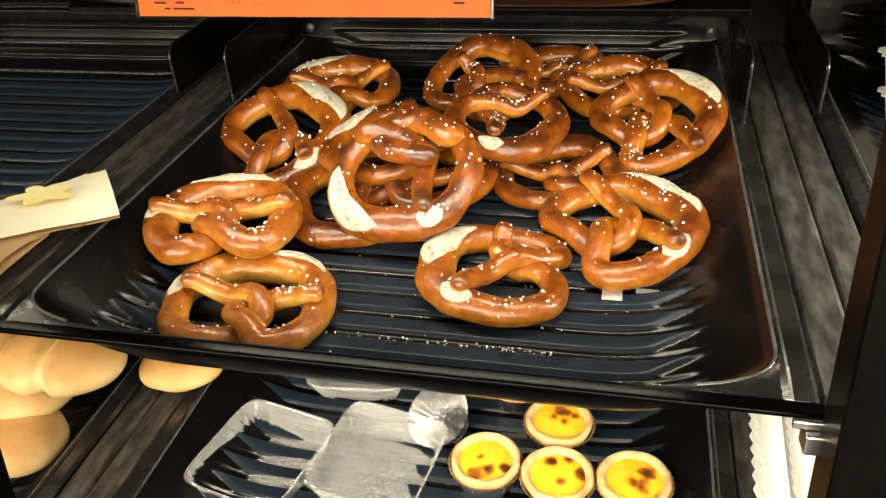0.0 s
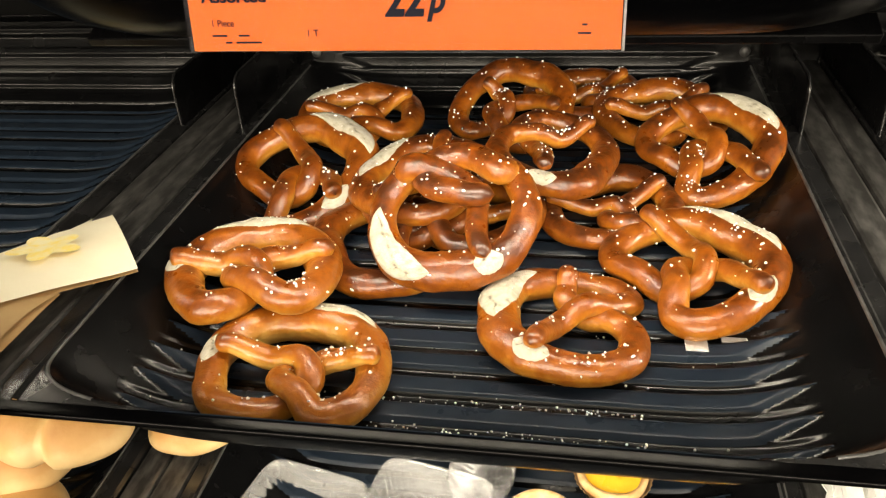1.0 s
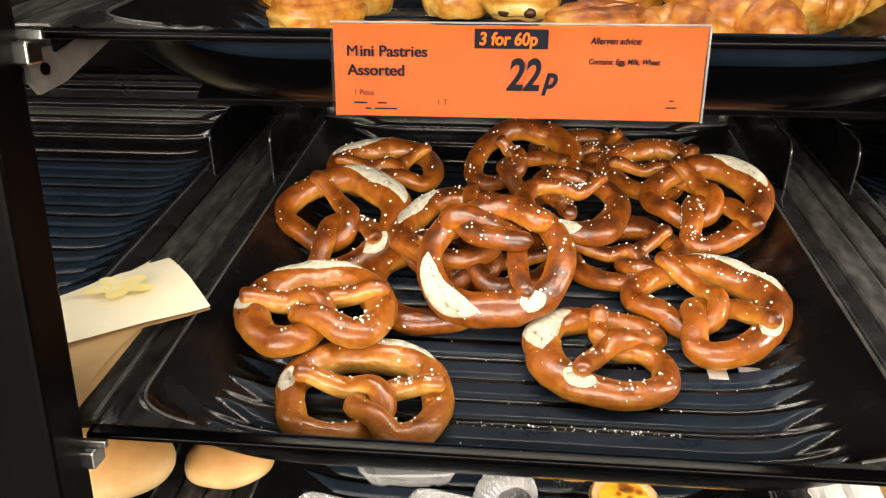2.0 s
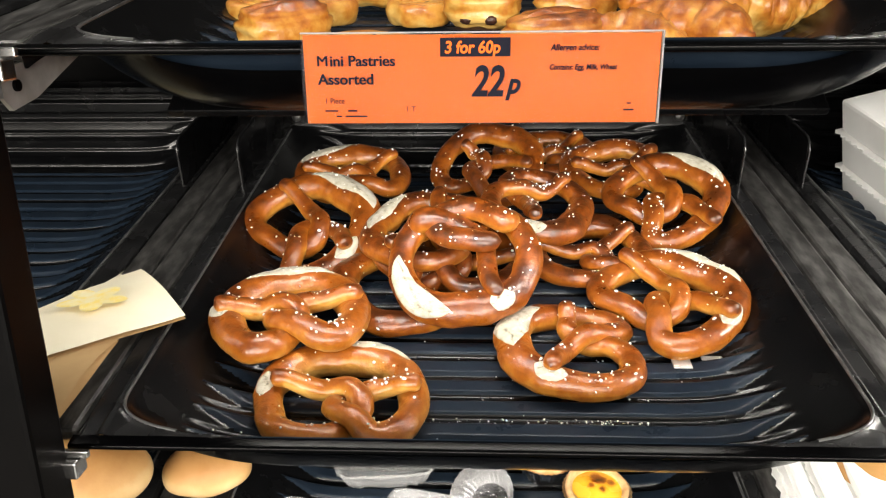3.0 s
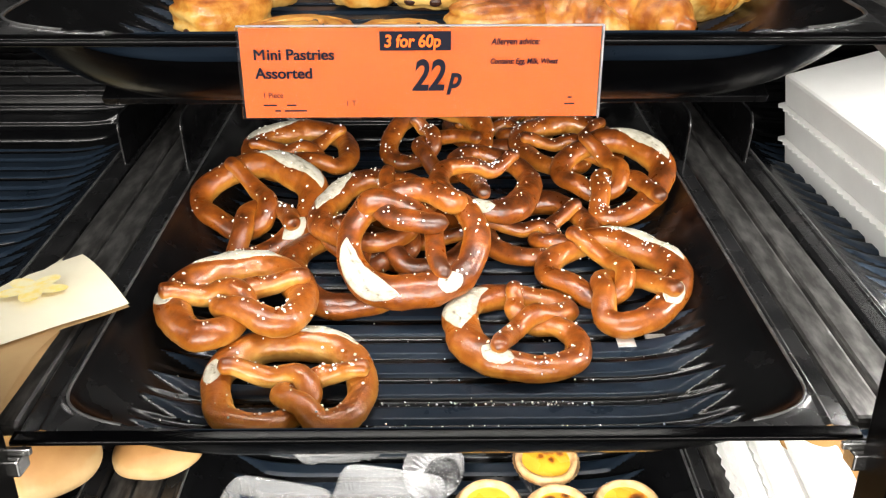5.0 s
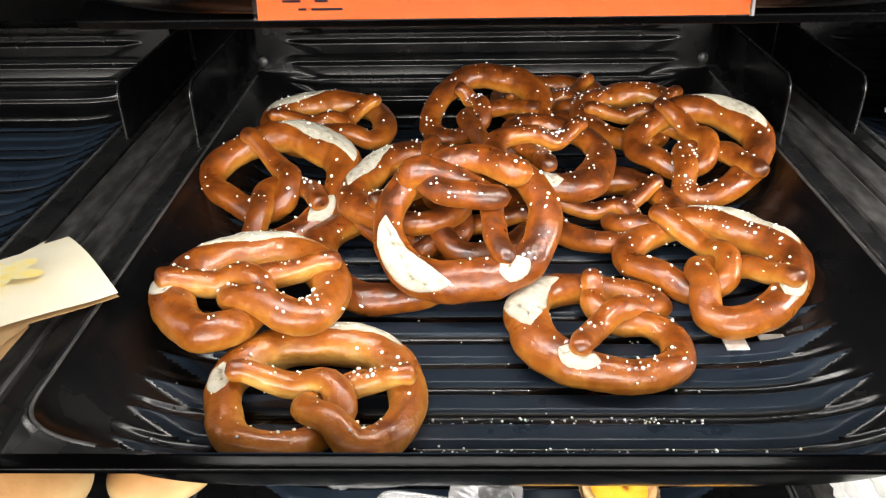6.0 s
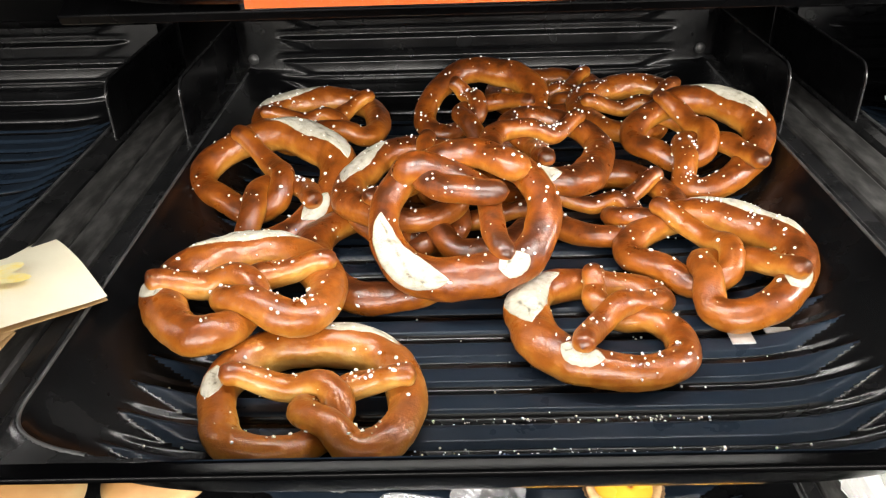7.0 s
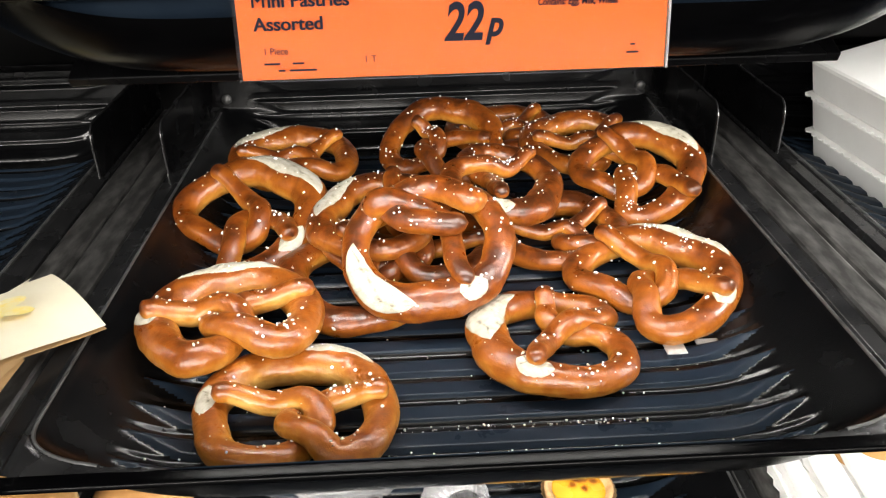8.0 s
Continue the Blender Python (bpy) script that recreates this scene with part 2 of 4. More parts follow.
def dip(v):
    """The flange bends down towards the front lip."""
    return 0.0018 * min(1.0, max(0.0, (0.034 - v) / 0.026)) ** 2


def rib_end(phase):
    """How far out across the rising side a rib reaches: its far edge runs out to a point."""
    return 0.50 + 0.24 * min(1.0, max(0.0, (phase - 0.08) / 0.58))


def tray_point(u, q):
    """Surface of the ribbed pan: u across, q along the floor and then up the back wall."""
    arc = BEND * math.pi / 2
    if q < LONG - BEND:
        v, w0, nv, nw = q, -DEPTH, 0.0, 1.0
    elif q < LONG - BEND + arc:
        g = (q - LONG + BEND) / BEND
        v, w0, nv, nw = LONG - BEND + BEND * math.sin(g), -DEPTH + BEND * (1 - math.cos(g)), -math.sin(g), math.cos(g)
    else:
        h = q - (LONG - BEND + arc)
        v, w0, nv, nw = LONG + 0.08 * h, -DEPTH + BEND + h, -1.0, 0.0
    a = max(0.0, (abs(u) - 0.12) / (INNER - 0.12))
    b = max(0.0, (0.055 - v) / 0.047)
    edge = a ** 3 + b ** 3
    p = min(1.0, edge)
    w = w0 * (1 - p) if w0 < 0 else w0
    if w0 < 0:
        w += 0.0016 * math.exp(-((edge - 0.98) / 0.07) ** 2)
    phase = ((q - 0.006) / 0.0252) % 1.0
    rib = smooth_step(0.0, 0.12, phase) - smooth_step(0.62, 0.74, phase)
    lean = 0.0012 * (phase - 0.35)
    fade = (1 - smooth_step(-0.11, 0.04, a - rib_end(phase))) * (1 - smooth_step(0.75, 1.0, b))
    w -= dip(v) * p
    lift = (0.0050 * rib + lean) * fade - 0.002 * fade
    return Vector((u, v + nv * lift, w + nw * lift))


def pan_mesh():
    us = [INNER * math.copysign(abs(q) ** 0.72, q) for q in (2 * i / 190 - 1 for i in range(191))]
    total = LONG - BEND + BEND * math.pi / 2 + 0.037
    qs = [0.008 + (total - 0.008) * j / 430 for j in range(431)]
    me = mesh_of("pan", *sheet(191, 431, lambda i, j: tray_point(us[i], qs[j])))
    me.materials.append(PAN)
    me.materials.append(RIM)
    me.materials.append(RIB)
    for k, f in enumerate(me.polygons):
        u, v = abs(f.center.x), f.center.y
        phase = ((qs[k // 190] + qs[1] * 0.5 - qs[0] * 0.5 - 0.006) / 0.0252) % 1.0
        # rib tops on the floor take the painted navy sheen
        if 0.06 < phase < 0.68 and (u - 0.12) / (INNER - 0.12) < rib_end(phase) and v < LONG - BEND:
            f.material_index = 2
        if v < 0.06 and max(0.0, (u - 0.12) / (INNER - 0.12)) ** 3 + max(0.0, (0.055 - v) / 0.047) ** 3 > 1.0:
            f.material_index = 1
    return me


def rim_mesh(side):
    """Flat flange round the pan with a turned-down outer edge."""
    bm = bmesh.new()
    long = LONG + 0.012
    profile = [(0.0, 0.0), (0.004, 0.0012), (0.006, 0.0), (HALF - INNER - 0.003, 0.0), (HALF - INNER, -0.003), (HALF - INNER, -0.014), (HALF - INNER - 0.002, -0.014)]
    rows = []
    for v in (0.0086, 0.013, 0.018, 0.024, 0.034, long):
        rows.append([bm.verts.new((side * (INNER + d - 0.001), v, z - dip(v))) for d, z in profile])
    for near, far in zip(rows, rows[1:]):
        for k in range(len(profile) - 1):
            bm.faces.new((near[k], near[k + 1], far[k + 1], far[k]))
    bmesh.ops.recalc_face_normals(bm, faces=bm.faces[:])
    return bm


def lip_mesh():
    """Turned-down front edge with a rounded upper corner."""
    prof = [(0.0085, 0.0), (0.0040, 0.0), (0.0010, -0.0003)] + [(0.0010 - 0.0020 * math.sin(a), -0.0020 + 0.0017 * math.cos(a)) for a in (0.3, 0.6, 0.9, 1.2, 1.57)] + [(-0.0010, -0.0036), (0.0, -0.0046), (0.006, -0.0050)]
    return mesh_of("front_lip", *sheet(2, len(prof), lambda i, j: Vector(((2 * i - 1) * HALF, prof[j][0], prof[j][1] - dip(0.0086)))))


def tube(points, radius, seg=8):
    """Thin rod along points."""
    pts = [Vector(p) for p in points]
    def f(i, j):
        t = (pts[min(j + 1, len(pts) - 1)] - pts[max(j - 1, 0)]).normalized()
        side = t.cross(Vector((0.3, 0.2, 1))).normalized()
        a = 2 * math.pi * i / seg
        return pts[j] + (side * math.cos(a) + side.cross(t) * math.sin(a)) * radius
    return mesh_of("rod", *sheet(seg, len(pts), f, True))


def bead_mesh(side):
    """Worn bead where the pan turns into the flange, round the front corner."""
    pts = [(side * (INNER - 0.0005), v, 0.0004) for v in (0.585, 0.45, 0.32, 0.2, 0.12, 0.075, 0.058)]
    for k in range(1, 15):
        b = k / 14 * 0.90
        pts.append((side * (0.12 + (INNER - 0.1205) * (1 - b ** 3) ** (1 / 3)), 0.055 - 0.047 * b, 0.0004 - dip(0.055 - 0.047 * b)))
    return tube(pts, 0.0012)


def guard_edge_mesh():
    pts = [(0, 0.405, -0.002), (0, 0.405, 0.030)]
    for k in range(7):
        a = math.pi - k / 6 * math.pi / 2
        pts.append((0, 0.421 + 0.016 * math.cos(a), 0.036 + 0.016 * math.sin(a)))
    pts += [(0, 0.5, 0.052), (0, 0.614, 0.052)]
    return tube(pts, 0.0011)


def belly_mesh():
    """Outside of the pan, seen from below: flat-bottomed with steep rounded sides."""
    us = [(INNER - 0.004) * math.copysign(abs(q) ** 0.6, q) for q in (2 * i / 60 - 1 for i in range(61))]
    def f(i, j):
        q = 0.012 + (LONG - 0.002) * (j / 60) ** 1.6
        a = max(0.0, (abs(us[i]) - 0.10) / (INNER - 0.004 - 0.10))
        front = 0.060 + 0.12 * (us[i] / INNER) ** 2
        b = max(0.0, (front - q) / (front - 0.012))
        p = min(1.0, a ** 3.6 + b ** 2)
        side = max(0.0, (abs(us[i]) - 0.12) / (INNER - 0.12))
        lip = max(0.0, (0.055 - q) / 0.047)
        pan = -DEPTH * (1 - min(1.0, side ** 3 + lip ** 3)) - 0.008
        return Vector((us[i], q, min(pan, -0.006 - 0.047 * (1 - p))))
    return mesh_of("belly", *sheet(61, 61, f))


def guard_mesh(side):
    """Thin upright side plate with a rounded front corner and a folded edge."""
    bm = bmesh.new()
    outline = [(0.405, -0.006)]
    for k in range(7):
        a = math.pi - k / 6 * math.pi / 2
        outline.append((0.421 + 0.016 * math.cos(a), 0.036 + 0.016 * math.sin(a)))
    outline += [(0.615, 0.052), (0.615, -0.006)]
    ring = [bm.verts.new((0, v, w)) for v, w in outline]
    face = bm.faces.new(ring)
    out = bmesh.ops.extrude_face_region(bm, geom=[face])
    bmesh.ops.translate(bm, vec=(0.0034 * side, 0, 0), verts=[g for g in out["geom"] if isinstance(g, bmesh.types.BMVert)])
    bmesh.ops.recalc_face_normals(bm, faces=bm.faces[:])
    bmesh.ops.bevel(bm, geom=bm.edges[:], offset=0.0013, segments=3, affect="EDGES")
    return bm


def rivet_mesh():
    bm = bmesh.new()
    bmesh.ops.create_uvsphere(bm, u_segments=12, v_segments=8, radius=0.006, matrix=Matrix.Diagonal((1, 0.7, 1, 1)))
    return bm


def build_tray():
    t = thing("baking_tray", bay(0, 0), "black enamelled ribbed tray with upright side guards", "tray", "trays in the case")
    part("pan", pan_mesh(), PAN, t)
    part("front_lip", lip_mesh(), LIP, t)
    part("belly", belly_mesh(), LIP, t)
    for side in (-1, 1):
        guard = part("side_guard", guard_mesh(side), GUARD, t, m=Matrix.Translation((side * 0.2655, 0, 0)))
        part("guard_edge", guard_edge_mesh(), RIM, guard, "worn shiny edge", m=Matrix.Translation((side * 0.0017, 0, 0.0003)))
        part("rim", rim_mesh(side), RIM, t)
        part("bead", bead_mesh(side), WORN, t, "worn shiny bead")
        part("rivet", rivet_mesh(), WORN, t, "dull steel rivet", m=Matrix.Translation((side * 0.246, 0.598, 0.012)))
    part("back_plate", box(2 * HALF, 0.003, 0.075, 0, 0.618, 0.018, 0.001), GUARD, t)
    return t


tray = build_tray()
for level in (-1, 0, 1):
    for column in (-1, 0, 1):
        if (column, level) != (0, 0):
            copy_thing(tray, bay(column, level))


def build_rail(column, level):
    """Pair of steel runners with a dark seam between two trays."""
    r = thing("shelf_rail", bay(column, level), "scratched steel shelf rail between two trays", "rail", "shelf rails")
    for side in (-1, 1):
        part("runner", box(0.0262, 0.60, 0.012, side * 0.0138, 0.315, -0.008, 0.0035), RAIL, r)
    return r


rail = build_rail(-0.5, 0)
for level in (-1, 0, 1):
    for column in (-1.5, -0.5, 0.5, 1.5):
        if (column, level) != (-0.5, 0):
            copy_thing(rail, bay(column, level))


def build_clip(m):
    c = thing("tray_clip", m, "small bright steel clip on the case post", "clip", "tray clips")
    part("clip_body", box(0.026, 0.014, 0.012, 0, 0, 0, 0.0012), STEEL, c)
    part("clip_tongue", box(0.030, 0.004, 0.005, 0.004, 0, 0.009, 0.0008), STEEL, c)
    return c


clip = build_clip(pose(CENTRE_X - 0.272, 0.020, 1.054))
for level in (-1, 0, 1):
    for side in (-1, 1):
        if (side, level) != (-1, 0):
            copy_thing(clip, pose(CENTRE_X + side * 0.272, 0.020, 1.054 + STEP_Z * level, 0, 0, 0 if side < 0 else 180))

# ---- pretzels ----
HALF_PATH = [(0.024, 0.050, 0, 0.0156), (0.045, 0.038, 0, 0.0144), (0.057, 0.013, 0, 0.0128), (0.057, -0.016, 0, 0.0120), (0.045, -0.042, 0, 0.0115), (0.024, -0.054, 0.001, 0.0110)]
ARM = [(0.018, -0.004, 0.004, 0.0093), (0.034, 0.003, 0.008, 0.0086), (0.048, 0.008, 0.0145, 0.0081), (0.060, 0.011, 0.0150, 0.0076)]
OVER = [(0.005, -0.048, 0.009, 0.0102), (-0.0105, -0.031, 0.005, 0.0098), (-0.001, -0.013, -0.002, 0.0092)]
UNDER = [(0.005, -0.048, -0.004, 0.0102), (-0.0105, -0.031, 0.004, 0.0098), (-0.001, -0.013, 0.011, 0.0092)]
COIL = [(0.037, -0.044, 0.013, 0.0120), (0.014, -0.060, 0.006, 0.0112), (-0.0120, -0.064, 0.003, 0.0110), (-0.0285, -0.050, 0.003, 0.0108), (-0.016, -0.031, 0.011, 0.0106), (0.0105, -0.021, 0.016, 0.0104), (0.034, -0.0205, 0.013, 0.0100)]
PASS = [(0.034, -0.049, 0.013, 0.0118), (0.010, -0.049, 0.002, 0.0105), (-0.015, -0.032, -0.001, 0.0098), (-0.0215, -0.0085, 0.003, 0.0092), (-0.024, 0.016, 0.009, 0.0088), (-0.031, 0.035, 0.0145, 0.0082)]
SINGLE_OVER = [(0.008, -0.041, 0.004, 0.0105), (-0.002, -0.022, 0.011, 0.0098)]
SINGLE_UNDER = [(0.008, -0.041, 0.002, 0.0105), (-0.002, -0.022, -0.003, 0.0098)]
PLAIN = (1, 1, 1, 1, 1, 0, 0, 0, 0, 0, 0)


def spline(points, per):
    """Catmull-Rom through points of any dimension."""
    pts = [np.array(p, float) for p in points]
    pts = [2 * pts[0] - pts[1]] + pts + [2 * pts[-1] - pts[-2]]
    out = []
    for k in range(1, len(pts) - 2):
        a, b, c, d = pts[k - 1:k + 3]
        for i in range(per):
            t = i / per
            out.append(0.5 * (2 * b + (c - a) * t + (2 * a - 5 * b + 4 * c - d) * t * t + (3 * b - a - 3 * c + d) * t ** 3))
    out.append(pts[-2])
    return out


def strand(rng, plump, shape, twist):
    """Centre line and radius of one pretzel. shape: width of the left and right loop, height, depth of the left and right loop
    below the middle, then shifts of the left tip, right tip and knot. twist: the arms cross twice ("double"), once and rest on
    the far side ("single"), or one arm coils into a ring through which the other one passes ("coil")."""
    jig = lambda s: rng.uniform(-s, s)
    wide_l, wide_r, tall, low_l, low_r, lx, ly, rx, ry, kx, ky = shape

    def half(side, knot, arm, tx, ty):
        wide, low = (wide_r, low_r) if side > 0 else (wide_l, low_l)
        pts = []
        for (x, y, z, r), pull in zip(HALF_PATH[:5] if twist == "coil" else HALF_PATH, (0, 0, 0, 0, 0.15, 0.55)):
            pts.append((side * x * wide + pull * kx, y * (tall if y > 0 else low) + pull * ky, z, r))
        pts += [(side * x + kx, y + ky, z, r) for x, y, z, r in knot]
        turn = -side if twist == "single" else side
        for (x, y, z, r), g in zip(arm, (0.2, 0.5, 0.8, 1.0)):
            pts.append((turn * x + g * tx + (1 - g) * kx, y + g * ty + (1 - g) * ky, z, r))
        return [(x + jig(0.0012), y + jig(0.0012), z, r * plump * (1 + jig(0.05))) for x, y, z, r in pts]

    if twist == "coil":
        right, left = half(1, PASS, (), 0, 0), half(-1, COIL, (), 0, 0)
    elif twist == "single":
        right, left = half(1, SINGLE_OVER, ARM, lx, ly), half(-1, SINGLE_UNDER, ARM, rx, ry)
    else:
        right, left = half(1, OVER, ARM, rx, ry), half(-1, UNDER, ARM, lx, ly)
    path = spline(left[::-1] + [(0, 0.052 * tall, 0, 0.0162 * plump)] + right, 7)
    frames = []
    for k, p in enumerate(path):
        t = Vector((path[min(k + 1, len(path) - 1)] - path[max(k - 1, 0)])[:3]).normalized()
        side = t.cross(Vector((0, 0, 1))).normalized()
        frames.append((Vector(p[:3]), t, side, side.cross(t), p[3]))
    return frames, 7 * len(left)


def on_strand(fr, angle, lift=1.0):
    c, t, side, up, r = fr
    return c + side * (math.cos(angle) * r * lift) + up * (math.sin(angle) * r * lift * 0.9)


def puffed(fr, angle, lift, off):
    """Crust surface with its uneven swelling."""
    v = on_strand(fr, angle, lift)
    return v + (v - fr[0]) * (0.13 * noise.noise(v * 45 + off) + 0.045 * noise.noise(v * 150 + off) + 0.014 * noise.noise(v * 420 + off))


def lens_patch(frames, off, middle, half_len, angle, half_angle, skew):
    """Torn pale patch along the strand, pointed at both ends, sitting just proud of the crust."""
    def f(i, j):
        s = 2 * j / 40 - 1
        k = max(0.0, min(len(frames) - 1.01, middle + s * half_len))
        k0 = int(k)
        mix = k - k0
        x = 2 * i / 24 - 1
        wide = half_angle * max(0.0, 1 - s * s) ** 0.85 * (1 + 0.07 * math.sin(4 * s + middle) + 0.025 * math.sin(19 * s + 5 * x))
        a = angle + skew * s + x * wide
        lift = 1.030 - 0.045 * abs(x) ** 6 - 0.012 * (1 - abs(x))
        return puffed(frames[k0], a, lift, off) * (1 - mix) + puffed(frames[k0 + 1], a, lift, off) * mix
    bake = []
    for j in range(41):
        for i in range(25):
            s, x = 2 * j / 40 - 1, 2 * i / 24 - 1
            vein = abs(x - 0.35 * math.sin(3 * s + middle) - 0.25 * noise.noise(Vector((s * 4, middle, 0))))
            second = abs(x + 0.45 + 0.2 * math.sin(4 * s + 2 * middle))
            crease = max(0.0, 1 - vein / 0.16) * (0.6 + noise.noise(Vector((s * 6, x * 3, middle)))) + 0.6 * max(0.0, 1 - second / 0.14) * max(0.0, noise.noise(Vector((s * 5, 7, middle))) + 0.4)
            bake.append(0.14 + 0.62 * crease + 0.9 * max(0.0, abs(x) - 0.88))
    return mesh_of("split", *sheet(25, 41, f), True, bake)


def build_pretzel(seed, m, label, split=(0, 11, 128, 46, 10), tips=(), tone=0.0, salt=84, size=0.94, plump=1.0, shape=PLAIN, twist="double"):
    rng = random.Random(seed)
    p = thing("pretzel", m @ Matrix.Diagonal((size, size, size, 1)), label, "pretzel", "pretzels on the tray")
    frames, mid = strand(rng, plump, shape, twist)
    n, seg = len(frames), 40
    off = Vector((rng.uniform(0, 90), rng.uniform(0, 90), 0))
    verts, bake = [], []
    for k, fr in enumerate(frames):
        end = min(k, n - 1 - k)
        cap = math.sqrt(max(0.0, 1 - (1 - min(1.0, end / 3.6)) ** 2))
        for i in range(seg):
            v = puffed(fr, 2 * math.pi * i / seg, max(0.04, cap), off)
            verts.append(v)
            d = v - fr[0]
            up = d.normalized().z if d.length > 1e-6 else 0
            inner = max(0.0, math.cos(2 * math.pi * i / seg))
            bake.append(0.46 + tone + 0.34 * up - 0.24 * inner * (1 - abs(up)) + 0.17 * noise.noise(v * 24 + off) + 0.12 * noise.noise(v * 90 + off) + (0.14 if end < 7 else 0))
    faces = []
    for k in range(n - 1):
        for i in range(seg):
            faces.append((k * seg + i, k * seg + (i + 1) % seg, (k + 1) * seg + (i + 1) % seg, (k + 1) * seg + i))
    faces += [tuple(range(seg))[::-1], tuple(range((n - 1) * seg, n * seg))]
    part("crust", mesh_of("crust", verts, faces, True, bake), CRUST, p)
    shift, half, ang, wide, skew = split
    part("split", lens_patch(frames, off, mid + shift, half, radians(ang), radians(wide), radians(skew)), CRUMB, p, "pale torn split in the crust")
    for side in tips:
        tip = frames[n - 3 if (side > 0) != (twist != "double") else 2][0]
        spot = min(range(10, 30), key=lambda q: (frames[mid + side * q][0].xy - tip.xy).length)
        part("tip_split", lens_patch(frames, off, mid + side * spot, 3.2, radians(108), radians(46), radians(0)), CRUMB, p, "pale patch under the strand's end")
    bm = bmesh.new()
    crowd = rng.randrange(10, n - 10)
    for g in range(salt):
        k = rng.randrange(4, n - 4) if g % 3 else max(4, min(n - 5, round(rng.gauss(crowd, 7))))
        at = puffed(frames[k], radians(rng.gauss(90, 40)), 1.02, off)
        r = rng.choice((0.0005, 0.0007, 0.0009, 0.0012, 0.0016))
        bmesh.ops.create_icosphere(bm, subdivisions=1, radius=r, matrix=Matrix.LocRotScale(at, Euler((rng.random() * 6, rng.random() * 6, 0)), (1, rng.uniform(0.6, 1.4), rng.uniform(0.5, 0.9))))
    tagged(part("salt", bm, SALT, p, "coarse white salt grains"), kind="stuff")
    return p


def lay(u, v, w, yaw, tilt_x=0, tilt_y=0, column=0, level=0):
    return bay(column, level) @ pose(u, v, w) @ pose(0, 0, 0, tilt_x, tilt_y, 0) @ pose(0, 0, 0, 0, 0, yaw)


PRETZELS = [
    # u, v, w, yaw, tilts, size, shape, split, tips, tone, twist, label
    (-0.11, 0.086, -0.031, 5, -1, 3, 0.937, (1, 0.97, 1.01, 1, 1.05, 0.003, -0.006, 0.002, -0.013, 0.006, 0.012), (5, 11, 122, 40, 0), (-1,), -0.18, "double", "golden-brown salted pretzel lying flat near the tray lip"),
    (-0.161, 0.162, -0.008, 23, 0, 1, 0.898, (0.98, 0.95, 0.98, 0.96, 1.05, -0.007, 0.005, 0.005, -0.019, -0.006, 0.019), (3, 12, 112, 46, 0), (-1,), -0.05, "double", "brown salted pretzel leaning on the one before it"),
    (0.071, 0.159, -0.033, 97, -3, 5, 0.935, (1.06, 0.83, 1.06, 0.88, 0.96, 0.003, 0.026, -0.017, -0.012, 0.003, 0.012), (6, 12, 98, 70, -14), (-1,), 0.0, "single", "salted pretzel with a broad white split on the tray"),
    (0.15, 0.216, -0.027, -46, 4, -6, 1.0, (1, 1, 1.11, 0.69, 1.01, -0.002, 0.014, 0.008, -0.003, 0.01, 0.026), (0, 12, 120, 42, 0), (1,), 0.04, "double", "brown pretzel with thin arms on the tray"),
    (0.177, 0.369, -0.002, -52, 18, -11, 0.961, (0.93, 0.89, 1.13, 0.73, 1.04, 0.001, 0.012, 0.015, -0.011, 0.007, 0.025), (0, 12, 114, 46, 0), (), 0.06, "double", "pretzel with a pale split on top of the pile"),
    (0.148, 0.46, -0.003, 21, 5, 0, 0.894, PLAIN, (0, 8, 165, 30, 0), (), 0.06, "double", "dark brown pretzel half hidden in the pile"),
    (-0.021, 0.22, 0.013, 178, 30, -6, 0.944, (1, 1.01, 0.98, 0.93, 0.89, 0, 0, 0, 0, 0, 0.011), (14, 11, 104, 58, -14), (-1,), 0.12, "coil", "deep brown pretzel with a white split topping the pile"),
    (-0.02, 0.285, -0.022, 330, 0, 0, 0.92, PLAIN, (0, 7, 175, 20, 0), (), 0.18, "double", "dark brown pretzel under the pile"),
    (-0.184, 0.322, -0.011, -43, 20, -6, 1.03, (0.99, 1, 1.12, 0.77, 1.07, 0.004, 0.012, 0.004, -0.007, 0.015, 0.026), (0, 12, 118, 48, 8), (1,), 0.05, "double", "glossy brown pretzel with a white split at the side"),
    (-0.149, 0.435, 0.001, 27, 2, 3, 0.923, (0.97, 0.97, 0.97, 1, 1, 0, 0, 0, 0, 0, 0), (-6, 11, 108, 52, 0), (), 0.04, "double", "brown pretzel with a white split at the back"),
    (-0.002, 0.465, -0.002, -25, 24, -9, 0.893, (0.98, 1.06, 1.12, 0.97, 1.02, 0.024, 0.009, 0.004, -0.004, -0.005, 0.018), (0, 6, 170, 25, 0), (), 0.08, "double", "dark pretzel raised at the back of the pile"),
    (0.076, 0.525, -0.012, 30, 0, 0, 0.92, PLAIN, (0, 6, 170, 25, 0), (), 0.1, "double", "dark brown pretzel at the back of the tray"),
    (0.048, 0.331, 0.014, -116, 7, 11, 0.874, (0.99, 0.99, 0.92, 0.85, 0.85, 0, 0, -0.01, 0.005, -0.001, 0), (0, 6, 268, 25, 0), (1,), 0.16, "single", "shiny dark brown pretzel on the pile"),
    (-0.080, 0.238, -0.027, 116, 4, 2, 0.918, PLAIN, (0, 7, 170, 25, 0), (), 0.16, "double", "reddish-brown pretzel squeezed under the pile"),
    (0.098, 0.312, -0.028, 17, 2, -2, 0.88, PLAIN, (0, 7, 175, 20, 0), (), 0.18, "double", "dark pretzel underneath the others"),
    (-0.06, 0.302, 0, 63, 6, -4, 0.888, PLAIN, (0, 11, 98, 46, 0), (), 0.08, "single", "pretzel with a white split half buried in the pile"),
]
